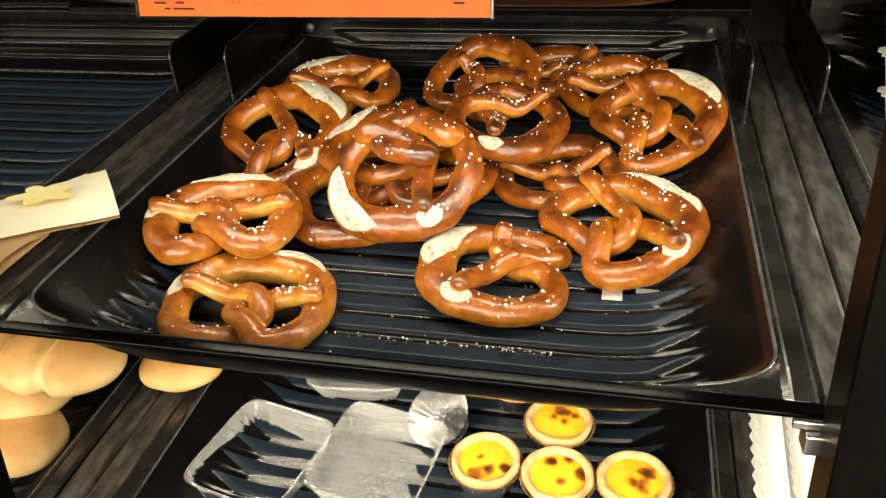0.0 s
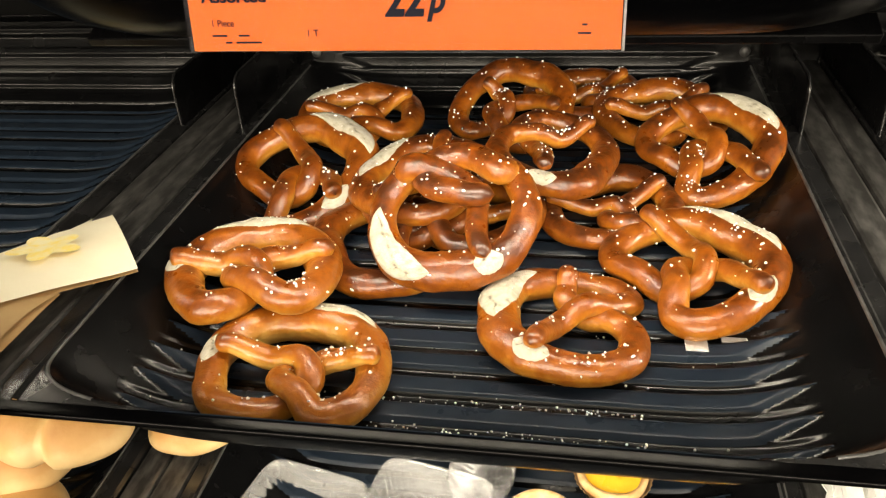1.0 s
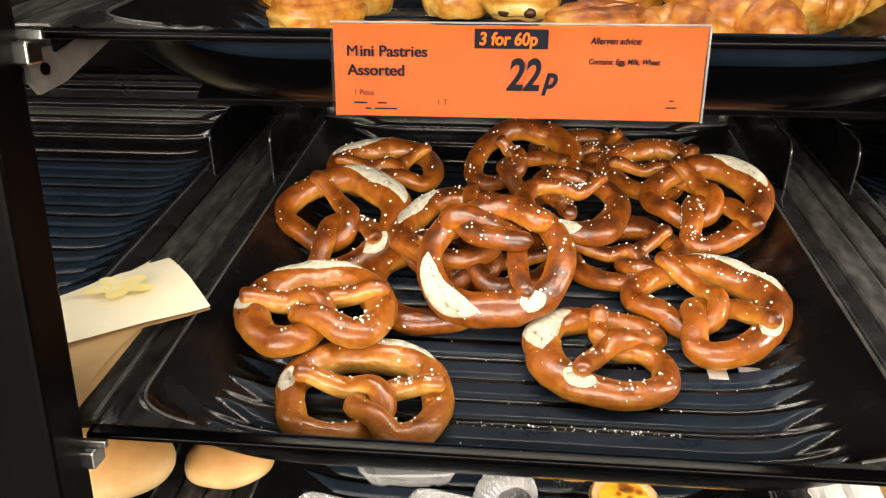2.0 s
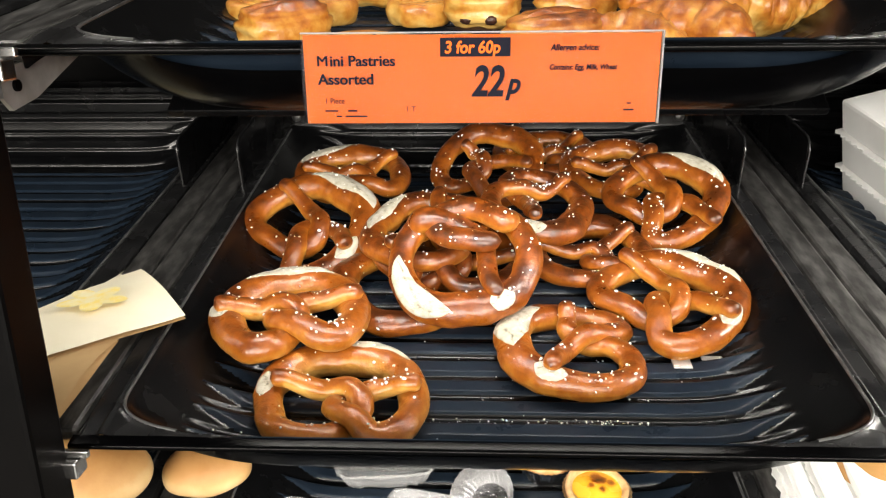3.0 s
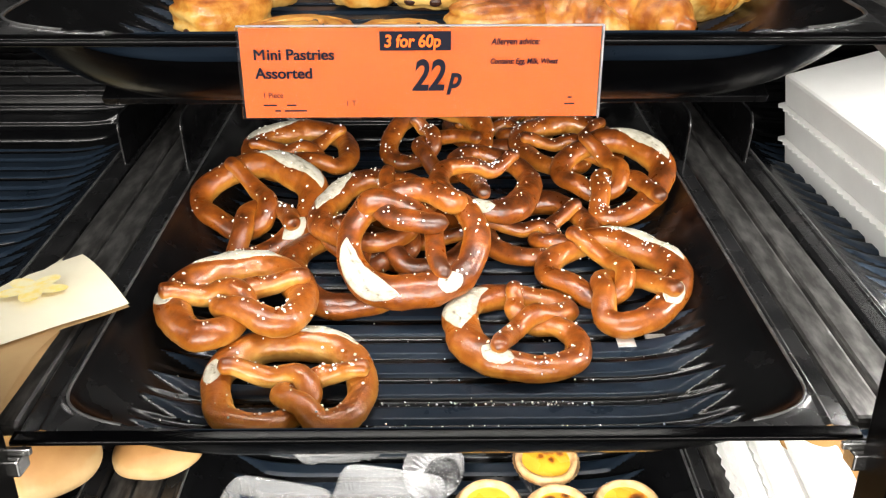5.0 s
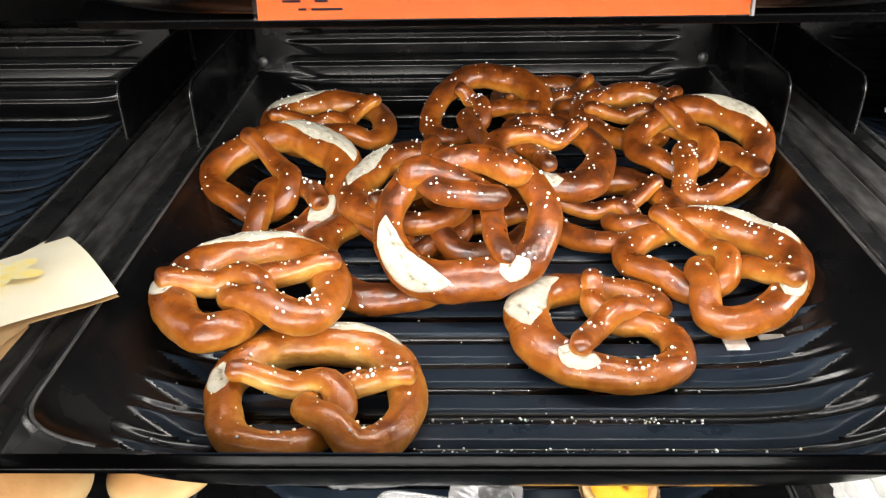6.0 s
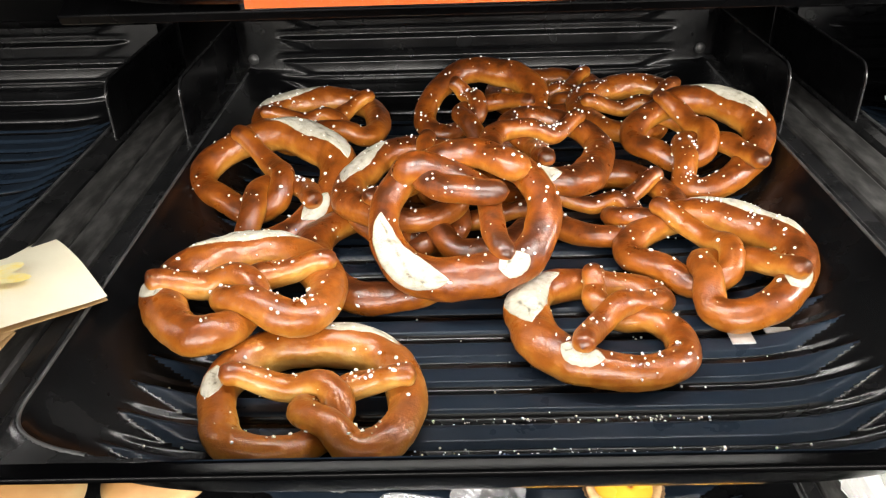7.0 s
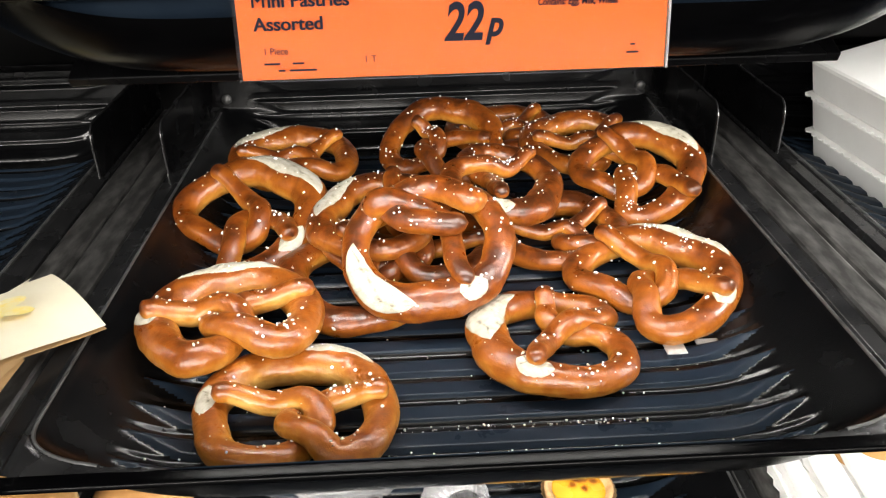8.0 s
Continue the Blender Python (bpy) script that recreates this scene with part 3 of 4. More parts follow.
for k, (u, v, w, yaw, tx, ty, size, shape, split, tips, tone, twist, label) in enumerate(PRETZELS):
    build_pretzel(11 + k, lay(u, v, w, yaw, tx, ty), label, split, tips, tone, size=size, shape=shape, twist=twist, plump=1.22 if k == 1 else 1.0)


def crumbs(u0, u1, v0, v1, count, seed):
    """Fallen salt and crumbs in the grooves of the pan."""
    rng = random.Random(seed)
    bm = bmesh.new()
    for _ in range(count):
        groove = round(rng.uniform(v0, v1) / 0.0252) * 0.0252 + 0.003 + rng.gauss(0, 0.0018)
        at = tray_point(rng.uniform(u0, u1), groove) + Vector((0, 0, 0.0006))
        bmesh.ops.create_icosphere(bm, subdivisions=1, radius=rng.uniform(0.0003, 0.0010), matrix=Matrix.LocRotScale(at, Euler((rng.random() * 6, rng.random() * 6, 0)), None))
    return tagged(part("salt_crumbs", bm, SALT, None, m=bay(0, 0)), "fallen salt grains in the tray's grooves", "crumbs", kind="stuff")


crumbs(-0.05, 0.12, 0.02, 0.09, 170, 5)
crumbs(-0.20, 0.20, 0.02, 0.30, 90, 6)
for slot_u, slot_v, slot_x, slot_y in ((0.155, 0.149, 0.015, 0.019), (0.184, 0.153, 0.024, 0.006)):
    part("slot_plate", box(slot_x, slot_y, 0.0012, 0, 0, 0, 0.0004), GALV, tray, "small bright metal slot in the pan", m=Matrix.Translation((slot_u, slot_v, -0.0405)))

# ---- price card ----
card = thing("price_card", pose(-0.0175, 0.0365, 1.292, 0, 0, 0.8), "bright orange price card with hand-lettered price in a clear holder", "price card")
part("card", box(0.1905, 0.0012, 0.047, 0, 0, 0), ORANGE, card, "orange printed card")
part("holder", box(0.1935, 0.0008, 0.0488, 0, -0.0016, 0.0004), HOLDER, card, "clear plastic holder")
part("holder_edge", box(0.0010, 0.0026, 0.0486, 0.0962, -0.0004, 0.0003), HAZE, card, "whitish plastic edge")
part("holder_top", box(0.1930, 0.0030, 0.0007, 0, 0.0002, 0.0246), HAZE, card, "whitish plastic edge")


def lettering(text, x, z, size, mat, slant=0.0, bold=0.0, width=1.0, name="lettering", proud=0.0):
    data = bpy.data.curves.new(name, "FONT")
    data.body, data.size, data.shear, data.extrude = text, size, slant, 0.0001
    if bold:
        data.offset = bold
    ob = bpy.data.objects.new(name, data)
    scene.collection.objects.link(ob)
    dg = bpy.context.evaluated_depsgraph_get()
    me = bpy.data.meshes.new_from_object(ob.evaluated_get(dg))
    bpy.data.objects.remove(ob)
    me.materials.clear()
    return part(name, me, mat, card, m=pose(x, -0.00235 - proud, z, 90) @ Matrix.Diagonal((width, 1, 1, 1)))


def bar(x, z, w, h, mat=INK, y=-0.00225):
    return part("print_bar", box(w, 0.0002, h, x, y, z), mat, card)


for shift in (0, 1, 2):
    lettering("M", -0.0886 + 0.00014 * shift, 0.0075, 0.0080, INK, 0, 0.0, 1.05, proud=0.00003 * shift)
    lettering("ini Pastries", -0.0814 + 0.00014 * shift, 0.0075, 0.0080, INK, 0, 0.0001, 1.02, proud=0.00003 * shift)
    lettering("Assorted", -0.0881 + 0.00014 * shift, -0.0022, 0.0080, INK, 0, 0.0001, 1.02, proud=0.00003 * shift)
bar(-0.0030, 0.0170, 0.0375, 0.0098, INK, -0.0022)
lettering("3 for 60p", -0.0195, 0.0140, 0.0088, ORANGE, 0.12, 0.00025, 0.90)
lettering("22", -0.0050, -0.0085, 0.0225, INK, 0.2, 0.0006, 0.76)
lettering("p", 0.0140, -0.0072, 0.0155, INK, 0.3, 0.0005, 0.85)
lettering("Allergen advice:", 0.0370, 0.0150, 0.0047, INK, 0.2, 0.0001, 0.85)
lettering("Contains: Egg, Milk, Wheat", 0.0365, 0.0050, 0.0040, INK, 0.2, 0.0001, 0.82)
lettering("1 Piece", -0.0850, -0.0125, 0.0042, INK, 0, 0, 0.9)
lettering("1 T", -0.0410, -0.0170, 0.0042, INK)
for bx, bz, bw in ((-0.0815, -0.0165, 0.0070), (-0.0700, -0.0165, 0.0050), (-0.0775, -0.0195, 0.0030), (-0.0680, -0.0195, 0.0120), (0.0800, -0.0165, 0.0055), (0.0800, -0.0130, 0.0022)):
    bar(bx, bz, bw, 0.0008)


# ---- pastries on the upper tray ----
def build_croissant(m, label, seed, long=0.075, fat=0.021, bend=0.35, tone=0.0):
    """Rolled crescent: tapered, with stepped layers."""
    rng = random.Random(seed)
    c = thing("croissant", m, label, "croissant", "pastries on the upper tray")
    off = Vector((rng.uniform(0, 50), rng.uniform(0, 50), 0))
    nk, seg = 72, 22
    verts, bake = [], []
    for k in range(nk):
        s = 2 * k / (nk - 1) - 1
        x = s * long / 2
        y = -bend * long * s * s * 0.5
        step = abs(s) * 4.3
        layer = 1 + 0.06 * noise.noise(Vector((s * 6, seed, 0)))
        r = fat * (max(0.0, 1 - abs(s) ** 2.1) ** 0.62 * 0.92 + 0.08) * layer
        if abs(s) > 0.995:
            r = 0.0006
        for i in range(seg):
            a = 2 * math.pi * i / seg
            step = abs(s) * 3.3 + 0.35 * math.sin(a + seed) + 0.75 * noise.noise(Vector((s * 3, math.sin(a), seed)))
            rr = r * (1 - 0.12 * (step - math.floor(step)) ** 1.3)
            v = Vector((x, y + rr * math.cos(a), rr * 0.86 * math.sin(a)))
            v += Vector((0, math.cos(a), math.sin(a))) * (0.0058 * noise.noise(v * 48 + off) + 0.0022 * noise.noise(v * 170 + off))
            verts.append(v)
            bake.append(0.42 + tone + 0.28 * math.sin(a) + 0.45 * noise.noise(v * 60 + off) + 0.18 * (0.5 - (step - math.floor(step))))
    _, faces = sheet(seg, nk, lambda i, j: None, wrap_u=True)
    part("crust", mesh_of("crust", verts, faces, True, bake), PASTRY, c)
    return c


def build_pain(m, label, seed, lx=0.052, ly=0.040, lz=0.030, tone=0.0):
    """Folded chocolate pastry: a pillow with layered rolls and dark filling at its ends."""
    rng = random.Random(seed)
    c = thing("chocolate_pastry", m, label, "pastry", "pastries on the upper tray")
    off = Vector((rng.uniform(0, 50), rng.uniform(0, 50), 0))
    nu, nv = 48, 28
    verts, bake = [], []
    for j in range(nv):
        b = -math.pi / 2 + math.pi * j / (nv - 1)
        for i in range(nu):
            a = 2 * math.pi * i / nu
            sg = lambda q, e: math.copysign(abs(q) ** e, q)
            x = lx / 2 * sg(math.cos(b), 0.55) * sg(math.cos(a), 0.6)
            y = ly / 2 * sg(math.cos(b), 0.7) * sg(math.sin(a), 0.75)
            z = lz / 2 * sg(math.sin(b), 0.8)
            v = Vector((x, y, z))
            fold = math.sin(z / lz * 20 + 9 * y * y / ly / ly) * smooth_step(0.34, 0.48, abs(x) / lx)
            v += v.normalized() * (0.0034 * noise.noise(v * 55 + off) + 0.0012 * noise.noise(v * 180 + off) + 0.0014 * fold + 0.0007 * math.sin(z * 1500 + 3 * noise.noise(v * 40 + off)) * math.cos(b))
            v.z *= 1 - 0.16 * smooth_step(0.10, 0.0, abs(y / ly + 0.05)) * (1 if z > 0 else 0)
            verts.append(v)
            bake.append(0.30 + tone + 0.52 * z / lz * 2 - 0.12 * math.sin(z * 1500) * math.cos(b) + 0.34 * noise.noise(v * 55 + off) - 0.12 * fold - 0.18 * smooth_step(0.36, 0.5, abs(x) / lx))
    _, faces = sheet(nu, nv, lambda i, j: None, wrap_u=True)
    part("crust", mesh_of("crust", verts, faces, True, bake), PASTRY, c)
    for sx, sy in ((-1, 0.15), (-1, -0.16)):
        bm = bmesh.new()
        bmesh.ops.create_icosphere(bm, subdivisions=2, radius=0.0042, matrix=Matrix.LocRotScale((sx * lx * 0.455, sy * ly, -0.0095), None, (0.8, 1.35, 0.95)))
        part("chocolate", bm, RAISIN, c, "dark chocolate filling")
    return c


def build_swirl(m, label, seed, rx=0.028, ry=0.024, h=0.020, tone=0.0):
    """Raisin swirl: a flat round with a spiral groove."""
    rng = random.Random(seed)
    c = thing("raisin_swirl", m, label, "pastry", "pastries on the upper tray")
    off = Vector((rng.uniform(0, 50), rng.uniform(0, 50), 0))
    nr, na = 30, 56
    verts, bake = [], []
    for j in range(nr):
        t = j / (nr - 1)
        for i in range(na):
            a = 2 * math.pi * i / na
            if t < 0.72:
                r, z = t / 0.72 * 0.86, h / 2 * (1 + 0.10 * (1 - t))
                turn = (r * 2.6 - a / (2 * math.pi)) % 1.0
                dip = max(0.0, 1 - min(turn, 1 - turn) / 0.14) if r > 0.12 else 0
                z -= 0.0035 * dip
            else:
                q = (t - 0.72) / 0.28 * math.pi
                r, z, dip = 0.86 + 0.14 * math.sin(q), h / 2 * math.cos(q), 0
            v = Vector((rx * r * math.cos(a), ry * r * math.sin(a), z))
            v += v.normalized() * (0.0028 * noise.noise(v * 60 + off) + 0.0010 * noise.noise(v * 190 + off))
            verts.append(v)
            bake.append(0.26 + tone + 0.22 * z / h * 2 * 0.5 + 0.30 * noise.noise(v * 60 + off) + 0.15 * dip)
    _, faces = sheet(na, nr, lambda i, j: None, wrap_u=True)
    part("crust", mesh_of("crust", verts, faces, True, bake), PASTRY, c)
    for _ in range(5):
        a, r = rng.uniform(0, 6.3), rng.uniform(0.3, 0.75)
        bm = bmesh.new()
        bmesh.ops.create_icosphere(bm, subdivisions=2, radius=0.0030, matrix=Matrix.LocRotScale((rx * r * math.cos(a), ry * r * math.sin(a), h / 2 - 0.0012), None, (1.2, 0.8, 0.6)))
        part("raisin", bm, RAISIN, c, "dark raisin")
    return c


for k, (u, v, w, yaw, rx, label) in enumerate([
    (-0.189, 0.236, -0.030, 0, 0.030, "flat golden raisin swirl on the upper tray"),
    (-0.134, 0.190, -0.022, 20, 0.031, "oval raisin swirl leaning on a pastry"),
    (-0.058, 0.224, -0.030, 0, 0.027, "small raisin swirl on the upper tray"),
    (-0.089, 0.090, -0.029, 8, 0.037, "pale raisin swirl near the tray lip"),
    (-0.021, 0.088, -0.030, -6, 0.033, "pale raisin swirl behind the price card"),
]):
    build_swirl(lay(u, v, w, yaw, -4 if k == 1 else 0, 0, 0, 1), label, 40 + k, rx, rx * 0.86, 0.0175)
for k, (u, v, w, yaw, lx, ly, lz, tone, label) in enumerate([
    (-0.144, 0.120, -0.018, 35, 0.062, 0.047, 0.036, 0.02, "golden folded chocolate pastry with a visible filling"),
    (-0.097, 0.286, -0.020, -10, 0.054, 0.044, 0.036, 0.14, "browned chocolate pastry on the upper tray"),
    (-0.002, 0.306, -0.018, 4, 0.062, 0.044, 0.036, 0.16, "browned chocolate pastry behind another"),
    (-0.006, 0.204, -0.018, 80, 0.050, 0.060, 0.038, 0.04, "golden chocolate pastry with dark filling showing"),
    (0.062, 0.330, -0.018, 5, 0.062, 0.044, 0.034, 0.04, "golden chocolate pastry on the upper tray"),
    (0.064, 0.190, -0.019, 15, 0.058, 0.046, 0.034, 0.05, "folded pastry beside the croissants"),
    (0.040, 0.098, -0.020, 12, 0.066, 0.046, 0.032, 0.02, "golden pastry near the tray lip"),
]):
    build_pain(lay(u, v, w, yaw, 0, 0, 0, 1), label, 60 + k, lx, ly, lz, tone)
for k, (u, v, w, yaw, tx, long, fat, tone, label) in enumerate([
    (0.152, 0.400, -0.002, -12, 0, 0.105, 0.017, 0.0, "pale croissant lying across the pile"),
    (0.130, 0.318, 0.000, 12, 0, 0.100, 0.021, 0.10, "golden croissant in the pile"),
    (0.114, 0.252, 0.000, 25, 0, 0.095, 0.022, 0.10, "flaky golden croissant on the pile"),
    (0.142, 0.225, -0.015, -30, 0, 0.100, 0.023, 0.04, "croissant wedged in the pile"),
    (0.192, 0.168, -0.014, 14, 0, 0.108, 0.028, 0.06, "large glossy croissant at the edge of the pile"),
    (0.086, 0.104, -0.022, -15, 0, 0.085, 0.021, 0.02, "golden croissant near the tray lip"),
    (0.120, 0.150, -0.004, 20, 0, 0.080, 0.020, 0.20, "browned croissant on top of the pile"),
    (0.132, 0.112, -0.018, -38, 0, 0.100, 0.023, 0.02, "pale golden croissant pointing to the tray lip"),
]):
    build_croissant(lay(u, v, w, yaw, tx, 0, 0, 1), label, 80 + k, long, fat, 0.25, tone)


# ---- lower tray: custard tarts and clear boxes ----
def build_tart(m, label, seed, r=0.033):
    rng = random.Random(seed)
    t = thing("custard_tart", m, label, "tart", "custard tarts on the lower tray")
    off = Vector((rng.uniform(0, 50), rng.uniform(0, 50), 0))
    na = 72
    cup = [(0.70, -0.020), (0.74, -0.021), (1.01, 0.0035), (1.05, 0.0045)]
    part("foil_cup", mesh_of("foil_cup", *sheet(na, 4, lambda i, j: Vector(((r * cup[j][0] + 0.0010 * (i % 2) * (j > 0)) * math.cos(2 * math.pi * i / na), (r * cup[j][0] + 0.0010 * (i % 2) * (j > 0)) * math.sin(2 * math.pi * i / na), cup[j][1])), True), False), FOIL, t, "crimped foil cup")
    ring = [(0.68, -0.018), (0.98, 0.004), (0.985, 0.009), (0.91, 0.0115), (0.80, 0.0095), (0.72, 0.003)]
    def shell(i, j):
        a = 2 * math.pi * i / na
        v = Vector((r * ring[j][0] * math.cos(a), r * ring[j][0] * math.sin(a), ring[j][1]))
        return v * (1 + 0.05 * noise.noise(v * 60 + off))
    part("pastry_shell", mesh_of("pastry_shell", *sheet(na, 6, shell, True)), SHELL, t)
    verts, bake = [], []
    spots = [(rng.uniform(0.15, 0.85), rng.uniform(0, 6.3), rng.uniform(0.2, 0.5)) for _ in range(4)]
    for j in range(16):
        for i in range(na):
            q, a = j / 15, 2 * math.pi * i / na
            v = Vector((r * 0.79 * q * math.cos(a), r * 0.79 * q * math.sin(a), 0.0055 + 0.003 * (1 - q * q)))
            verts.append(v)
            burn = 0.0
            for sr, sa, sz in spots:
                d = math.hypot(q * math.cos(a) - sr * math.cos(sa), q * math.sin(a) - sr * math.sin(sa))
                burn = max(burn, 1 - d / sz + 0.35 * noise.noise(v * 130 + off))
            bake.append(0.18 + 0.75 * max(0.0, burn) ** 0.6 + 0.12 * q)
    _, faces = sheet(na, 16, lambda i, j: None, True)
    part("custard", mesh_of("custard", verts, faces, True, bake), CUSTARD, t, "yellow custard with burnt spots")
    return t


for k, (u, v, label) in enumerate([
    (0.050, 0.215, "custard tart with burnt spots in a foil cup"),
    (0.118, 0.208, "deep yellow custard tart in a foil cup"),
    (0.186, 0.214, "pale custard tart with a wavy crust"),
    (0.113, 0.276, "custard tart with a thick crust behind others"),
    (0.065, 0.330, "custard tart at the back of the lower tray"),
]):
    build_tart(lay(u, v, -0.020, 40 * k, 0, 0, 0, -1), label, 100 + k)

cup = thing("empty_foil_cup", lay(0.000, 0.262, -0.017, 0, 25, -20, 0, -1), "empty crumpled foil cup", "foil cup")
part("cup_wall", mesh_of("cup_wall", *sheet(60, 5, lambda i, j: Vector(((0.020 + 0.0032 * j + 0.0009 * (i % 2)) * math.cos(math.pi * i / 30), (0.020 + 0.0032 * j + 0.0009 * (i % 2)) * math.sin(math.pi * i / 30), -0.012 + 0.007 * j)), True), False), FOIL, cup)
bm = bmesh.new()
bmesh.ops.create_circle(bm, cap_ends=True, segments=30, radius=0.021, matrix=Matrix.Translation((0, 0, -0.012)))
part("cup_base", bm, FOIL, cup)


def build_clamshell(m, label, sx=0.105, sy=0.115, h=0.044):
    """Clear open box: tapered shell with fluted walls and a folded rim."""
    c = thing("clear_food_box", m, label, "plastic box", "clear boxes on the lower tray")
    na = 96
    def wall(scale0, scale1, z0, z1, flute):
        rows = [(scale0, z0), (scale0 * 0.6 + scale1 * 0.4, z0 * 0.6 + z1 * 0.4), (scale1, z1), (scale1 * 0.90, z1 + 0.002 if z1 > z0 else z1 - 0.002), (scale1 * 0.86, z1), (0.02, z1 - 0.001 if z1 > z0 else z1 + 0.001)]
        def f(i, j):
            a = 2 * math.pi * i / na
            e = 0.28
            cx = math.copysign(abs(math.cos(a)) ** e, math.cos(a))
            cy = math.copysign(abs(math.sin(a)) ** e, math.sin(a))
            k = rows[j][0] * (1 + (flute * (1 if i % 4 < 2 else -1) if 0 < j < 3 else 0))
            return Vector((sx / 2 * cx * k, sy / 2 * cy * k, rows[j][1]))
        return mesh_of("shell", *sheet(na, 6, f, True), False)
    part("box_base", wall(1.0, 0.84, 0.0, -h * 0.6, 0.025), PLASTIC, c)
    def flange(i, j):
        a = 2 * math.pi * i / na
        cx = math.copysign(abs(math.cos(a)) ** 0.28, math.cos(a))
        cy = math.copysign(abs(math.sin(a)) ** 0.28, math.sin(a))
        k, z = ((0.99, 0.0008), (1.01, 0.0022), (1.04, 0.0018), (1.04, 0.0004))[j]
        return Vector((sx / 2 * cx * k, sy / 2 * cy * k, z))
    part("box_rim", mesh_of("flange", *sheet(na, 4, flange, True), False), PLASTIC, c, "bright folded plastic edge")
    return c


build_clamshell(lay(-0.168, 0.192, -0.016, -12, 0, 0, 0, -1), "clear plastic food box with fluted walls, empty")
build_clamshell(lay(-0.052, 0.205, -0.014, -8, 0, 3, 0, -1), "open clear plastic food box with ribbed walls")
build_clamshell(lay(-0.110, 0.345, -0.010, 5, 4, 0, 0, -1), "clear plastic food box pushed to the back")


# ---- bread rolls on the lower side tray ----
def build_roll(m, label, seed, rx=0.062, ry=0.047, rz=0.034, crease=1.0):
    rng = random.Random(seed)
    c = thing("bread_roll", m, label, "bread roll", "soft rolls on the lower tray")
    off = Vector((rng.uniform(0, 50), rng.uniform(0, 50), 0))
    verts, bake = [], []
    for j in range(36):
        b = -math.pi / 2 + math.pi * j / 35
        for i in range(60):
            a = 2 * math.pi * i / 60
            v = Vector((rx * math.cos(b) ** 0.8 * math.cos(a), ry * math.cos(b) ** 0.8 * math.sin(a), rz * math.sin(b) * (1 if b > 0 else 0.6)))
            cut = math.exp(-(v.x / 0.009) ** 2) * crease
            v *= 1 - 0.22 * cut
            v += v.normalized() * 0.002 * noise.noise(v * 35 + off)
            verts.append(v)
            bake.append(0.12 + 0.55 * smooth_step(0.1, 0.9, math.sin(b)) - 0.4 * cut + 0.2 * noise.noise(v * 25 + off))
    _, faces = sheet(60, 36, lambda i, j: None, True)
    part("crust", mesh_of("crust", verts, faces, True, bake), ROLL, c)
    return c


for k, (u, v, w, yaw, tx, crease, label) in enumerate([
    (0.235, 0.215, 0.050, 4, 0, 1, "soft pale roll with a crease on top of the pile"),
    (0.180, 0.205, 0.016, 8, 0, 0, "soft pale roll in the pile"),
    (0.188, 0.165, -0.014, -10, 0, 0, "soft pale roll near the tray lip"),
    (0.060, 0.280, -0.012, 15, 0, 1, "floury bread roll on the lower side tray"),
    (0.080, 0.180, -0.014, -5, 0, 0, "floury bread roll near the tray lip"),
]):
    build_roll(lay(u - 0.016, v, w, yaw, tx, 0, -1, -1), label, 130 + k, 0.066 if k == 0 else 0.060, crease=crease)
build_roll(lay(0.321, 0.258, 0.020, 10, 0, 0, -1, -1), "small pale roll fallen onto the rail", 140, 0.044, 0.034, 0.024, 0)
build_roll(lay(-0.215, 0.285, -0.010, 30, 0, 0, 1, -1), "golden roll on the lower side tray", 141, 0.050, 0.044, 0.034, 0)
build_roll(lay(-0.170, 0.220, -0.014, 10, 0, 0, 1, -1), "golden roll near the tray lip", 142, 0.050, 0.044, 0.034, 1)


# ---- paper things ----
def sheet_bag(m, label, outline, thick, mat, lower):
    """Flat paper bag: two paper layers, a little puffed, with an open pinked mouth."""
    g = thing("paper_bag", m, label, "paper bag")
    def layer(z0, puff, mt, nm):
        (ax, ay), (bx, by), (cx, cy), (dx, dy) = outline
        def f(i, j):
            s, t = i / 20, j / 14
            x = (ax * (1 - s) + bx * s) * (1 - t) + (dx * (1 - s) + cx * s) * t
            y = (ay * (1 - s) + by * s) * (1 - t) + (dy * (1 - s) + cy * s) * t
            v = Vector((x, y, 0))
            z = z0 + puff * math.sin(math.pi * t) * (0.4 + 0.6 * s) + 0.0025 * noise.noise(v * 14 + Vector((0, 0, z0 * 90)))
            return Vector((x, y, z))
        ob = part(nm, mesh_of(nm, *sheet(21, 15, f)), mt, g)
        return ob
    layer(thick, 0.008, mat, "upper_sheet")
    layer(thick * 0.72, 0.001, lower, "lower_sheet")
    return g


bag = sheet_bag(pose(0, 0, 1.084), "cream paper bag with yellow print lying over the tray rim", [(-0.392, 0.020), (-0.249, 0.165), (-0.338, 0.274), (-0.415, 0.055)], 0.011, PAPER, KRAFT)
for k in range(5):
    a = 2 * math.pi * k / 5
    bm = bmesh.new()
    bmesh.ops.create_circle(bm, cap_ends=True, segments=14, radius=0.0135, matrix=pose(-0.325 + 0.014 * math.cos(a), 0.172 + 0.014 * math.sin(a), 0.0207 + 0.00015 * k, 0, 0, 72 * k) @ Matrix.Diagonal((1.0, 0.62, 1, 1)))
    part("yellow_petal", bm, YELLOW, bag, "faded yellow print")
fold = sheet_bag(pose(0, 0.03, 1.070, 9.5), "brown kraft paper bag tucked under the cream one", [(-0.405, -0.005), (-0.290, 0.000), (-0.287, 0.100), (-0.390, 0.100)], 0.005, KRAFT, KRAFT)


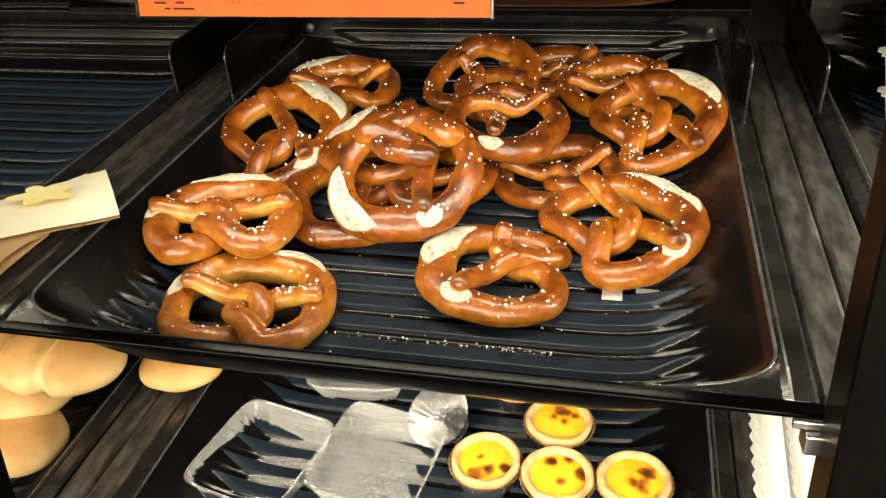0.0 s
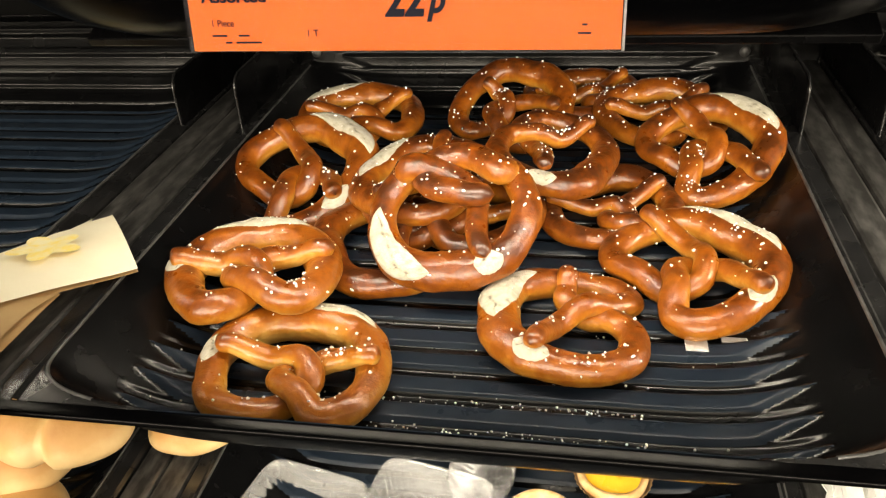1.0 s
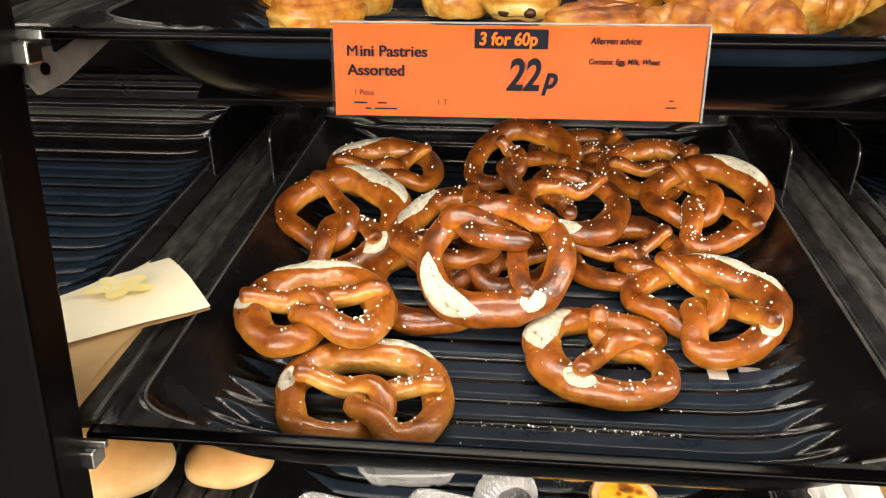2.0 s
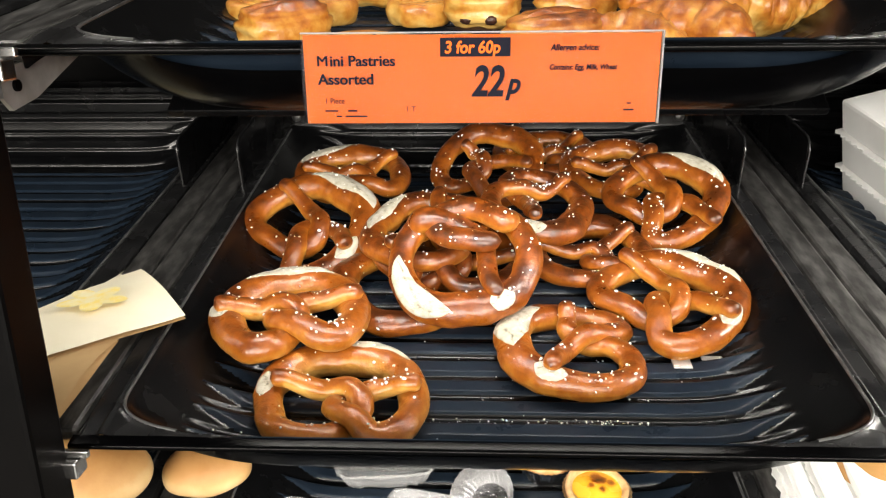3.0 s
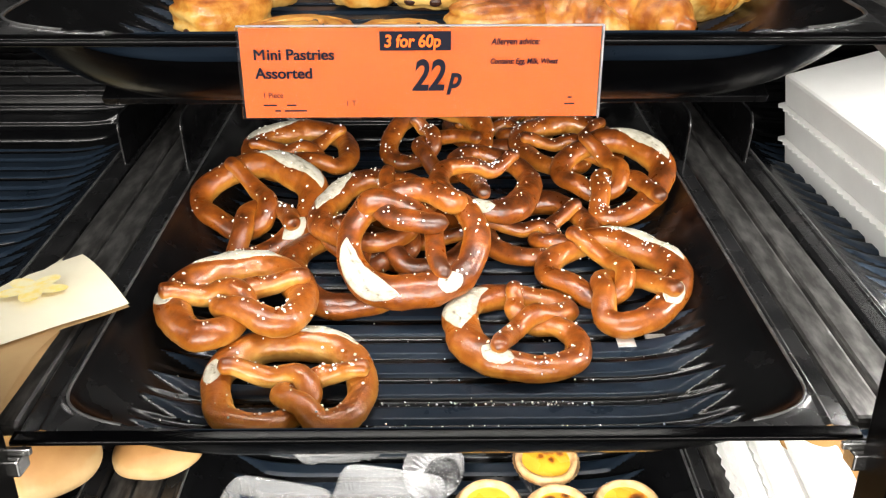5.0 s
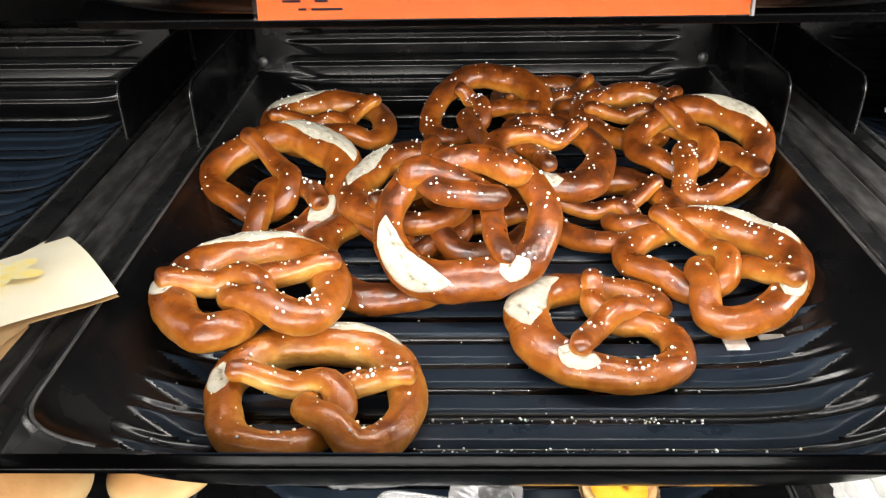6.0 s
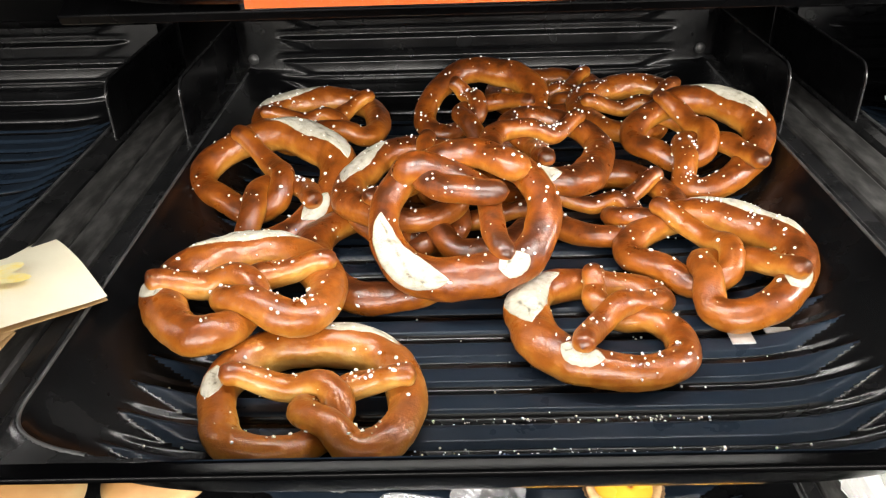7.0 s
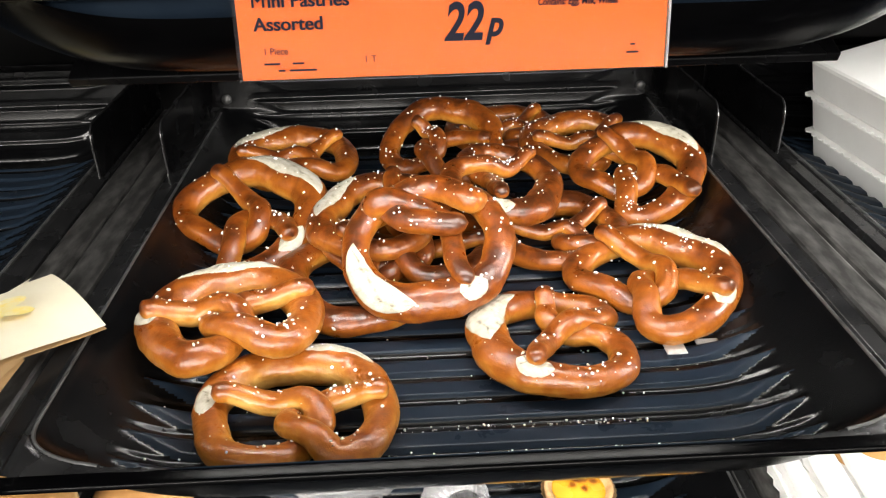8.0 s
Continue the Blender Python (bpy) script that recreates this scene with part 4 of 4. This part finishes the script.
def bag_stack(m, label, sheets, sx, sy, h, pinks):
    """Bundles of white paper bags lying askew on one another, each with a pinked lower sheet."""
    g = thing("paper_bag_stack", m, label, "paper bags", "stacks of white paper bags")
    rng = random.Random(int(1000 * sx) + sheets)
    for k in range(sheets):
        z = k * h / sheets
        dx, dy = rng.uniform(-0.008, 0.006), rng.uniform(-0.006, 0.006)
        b = part("folded_bag", box(sx, sy, h / sheets * 0.93, dx, dy, z + h / sheets / 2, 0.004, 2), WHITE, g)
        bm = bmesh.new()
        line = [(dx - sx / 2 - (0.0065 if i % 2 else 0.0035), sy * (i / pinks - 0.5) * 1.05 + dy) for i in range(pinks + 1)]
        line += [(dx + sx / 2, sy * 0.525 + dy), (dx + sx / 2, -sy * 0.525 + dy)]
        face = bm.faces.new([bm.verts.new((x, y, z)) for x, y in line])
        out = bmesh.ops.extrude_face_region(bm, geom=[face])
        bmesh.ops.translate(bm, vec=(0, 0, 0.0015), verts=[q for q in out["geom"] if isinstance(q, bmesh.types.BMVert)])
        bmesh.ops.recalc_face_normals(bm, faces=bm.faces[:])
        part("pinked_sheet", bm, WHITE, b)
    return g


bag_stack(pose(0.529, 0.400, 1.100, 10, -14, 2), "stack of white paper bags with pinked edges", 3, 0.22, 0.26, 0.125, 44)
bag_stack(pose(0.500, 0.400, 1.345, 9, -8, 2), "white paper bags on the upper side tray", 2, 0.22, 0.24, 0.05, 40)
for x, wide, lean in ((0.296, 0.016, 6), (0.322, 0.026, 9), (0.368, 0.052, 4)):
    bag_stack(pose(x, 0.255, 0.858, 9, lean, -2), "white paper bags laid along the lower rail", 2, wide, 0.30, 0.022, 40)


# ---- brackets under the upper tray ----
def build_bracket(m, label):
    g = thing("shelf_bracket", m, label, "bracket", "shelf brackets")
    bm = bmesh.new()
    ring = [bm.verts.new((0, y, z)) for y, z in ((0.0, 0.0), (0.10, 0.010), (0.10, 0.002), (0.035, -0.020), (0.008, -0.024), (0.0, -0.016))]
    face = bm.faces.new(ring)
    out = bmesh.ops.extrude_face_region(bm, geom=[face])
    bmesh.ops.translate(bm, vec=(0.003, 0, 0), verts=[q for q in out["geom"] if isinstance(q, bmesh.types.BMVert)])
    bmesh.ops.recalc_face_normals(bm, faces=bm.faces[:])
    part("bracket_plate", bm, GALV, g)
    bolt = bmesh.new()
    bmesh.ops.create_cone(bolt, cap_ends=True, segments=12, radius1=0.004, radius2=0.0035, depth=0.006, matrix=pose(0.002, 0.014, -0.010, 0, 90, 0))
    part("bolt", bolt, BLACK, g)
    return g


for side in (-1, 1):
    build_bracket(pose(CENTRE_X + side * 0.283, 0.045, 1.297), "bright steel bracket under the upper tray")


# ---- serving tongs at the back of the upper tray ----
tongs = thing("serving_tongs", bay(0, 1) @ pose(0.270, 0.375, 0.012, 0, 0, 60), "serving tongs with a black ribbed grip", "tongs")
prof = [(0.0, 0.0)] + [(0.002 * k, 0.0085 + 0.0012 * math.sin(k * 1.6)) for k in range(0, 41)] + [(0.083, 0.0)]
part("grip", mesh_of("grip", *sheet(16, len(prof), lambda i, j: Vector((prof[j][0] - 0.04, prof[j][1] * math.cos(math.pi * i / 8), prof[j][1] * math.sin(math.pi * i / 8))), True)), BLACK, tongs, "black ribbed grip")
part("arm", box(0.09, 0.012, 0.0015, 0.085, 0, 0, 0.0004), STEEL, tongs, "steel arm")
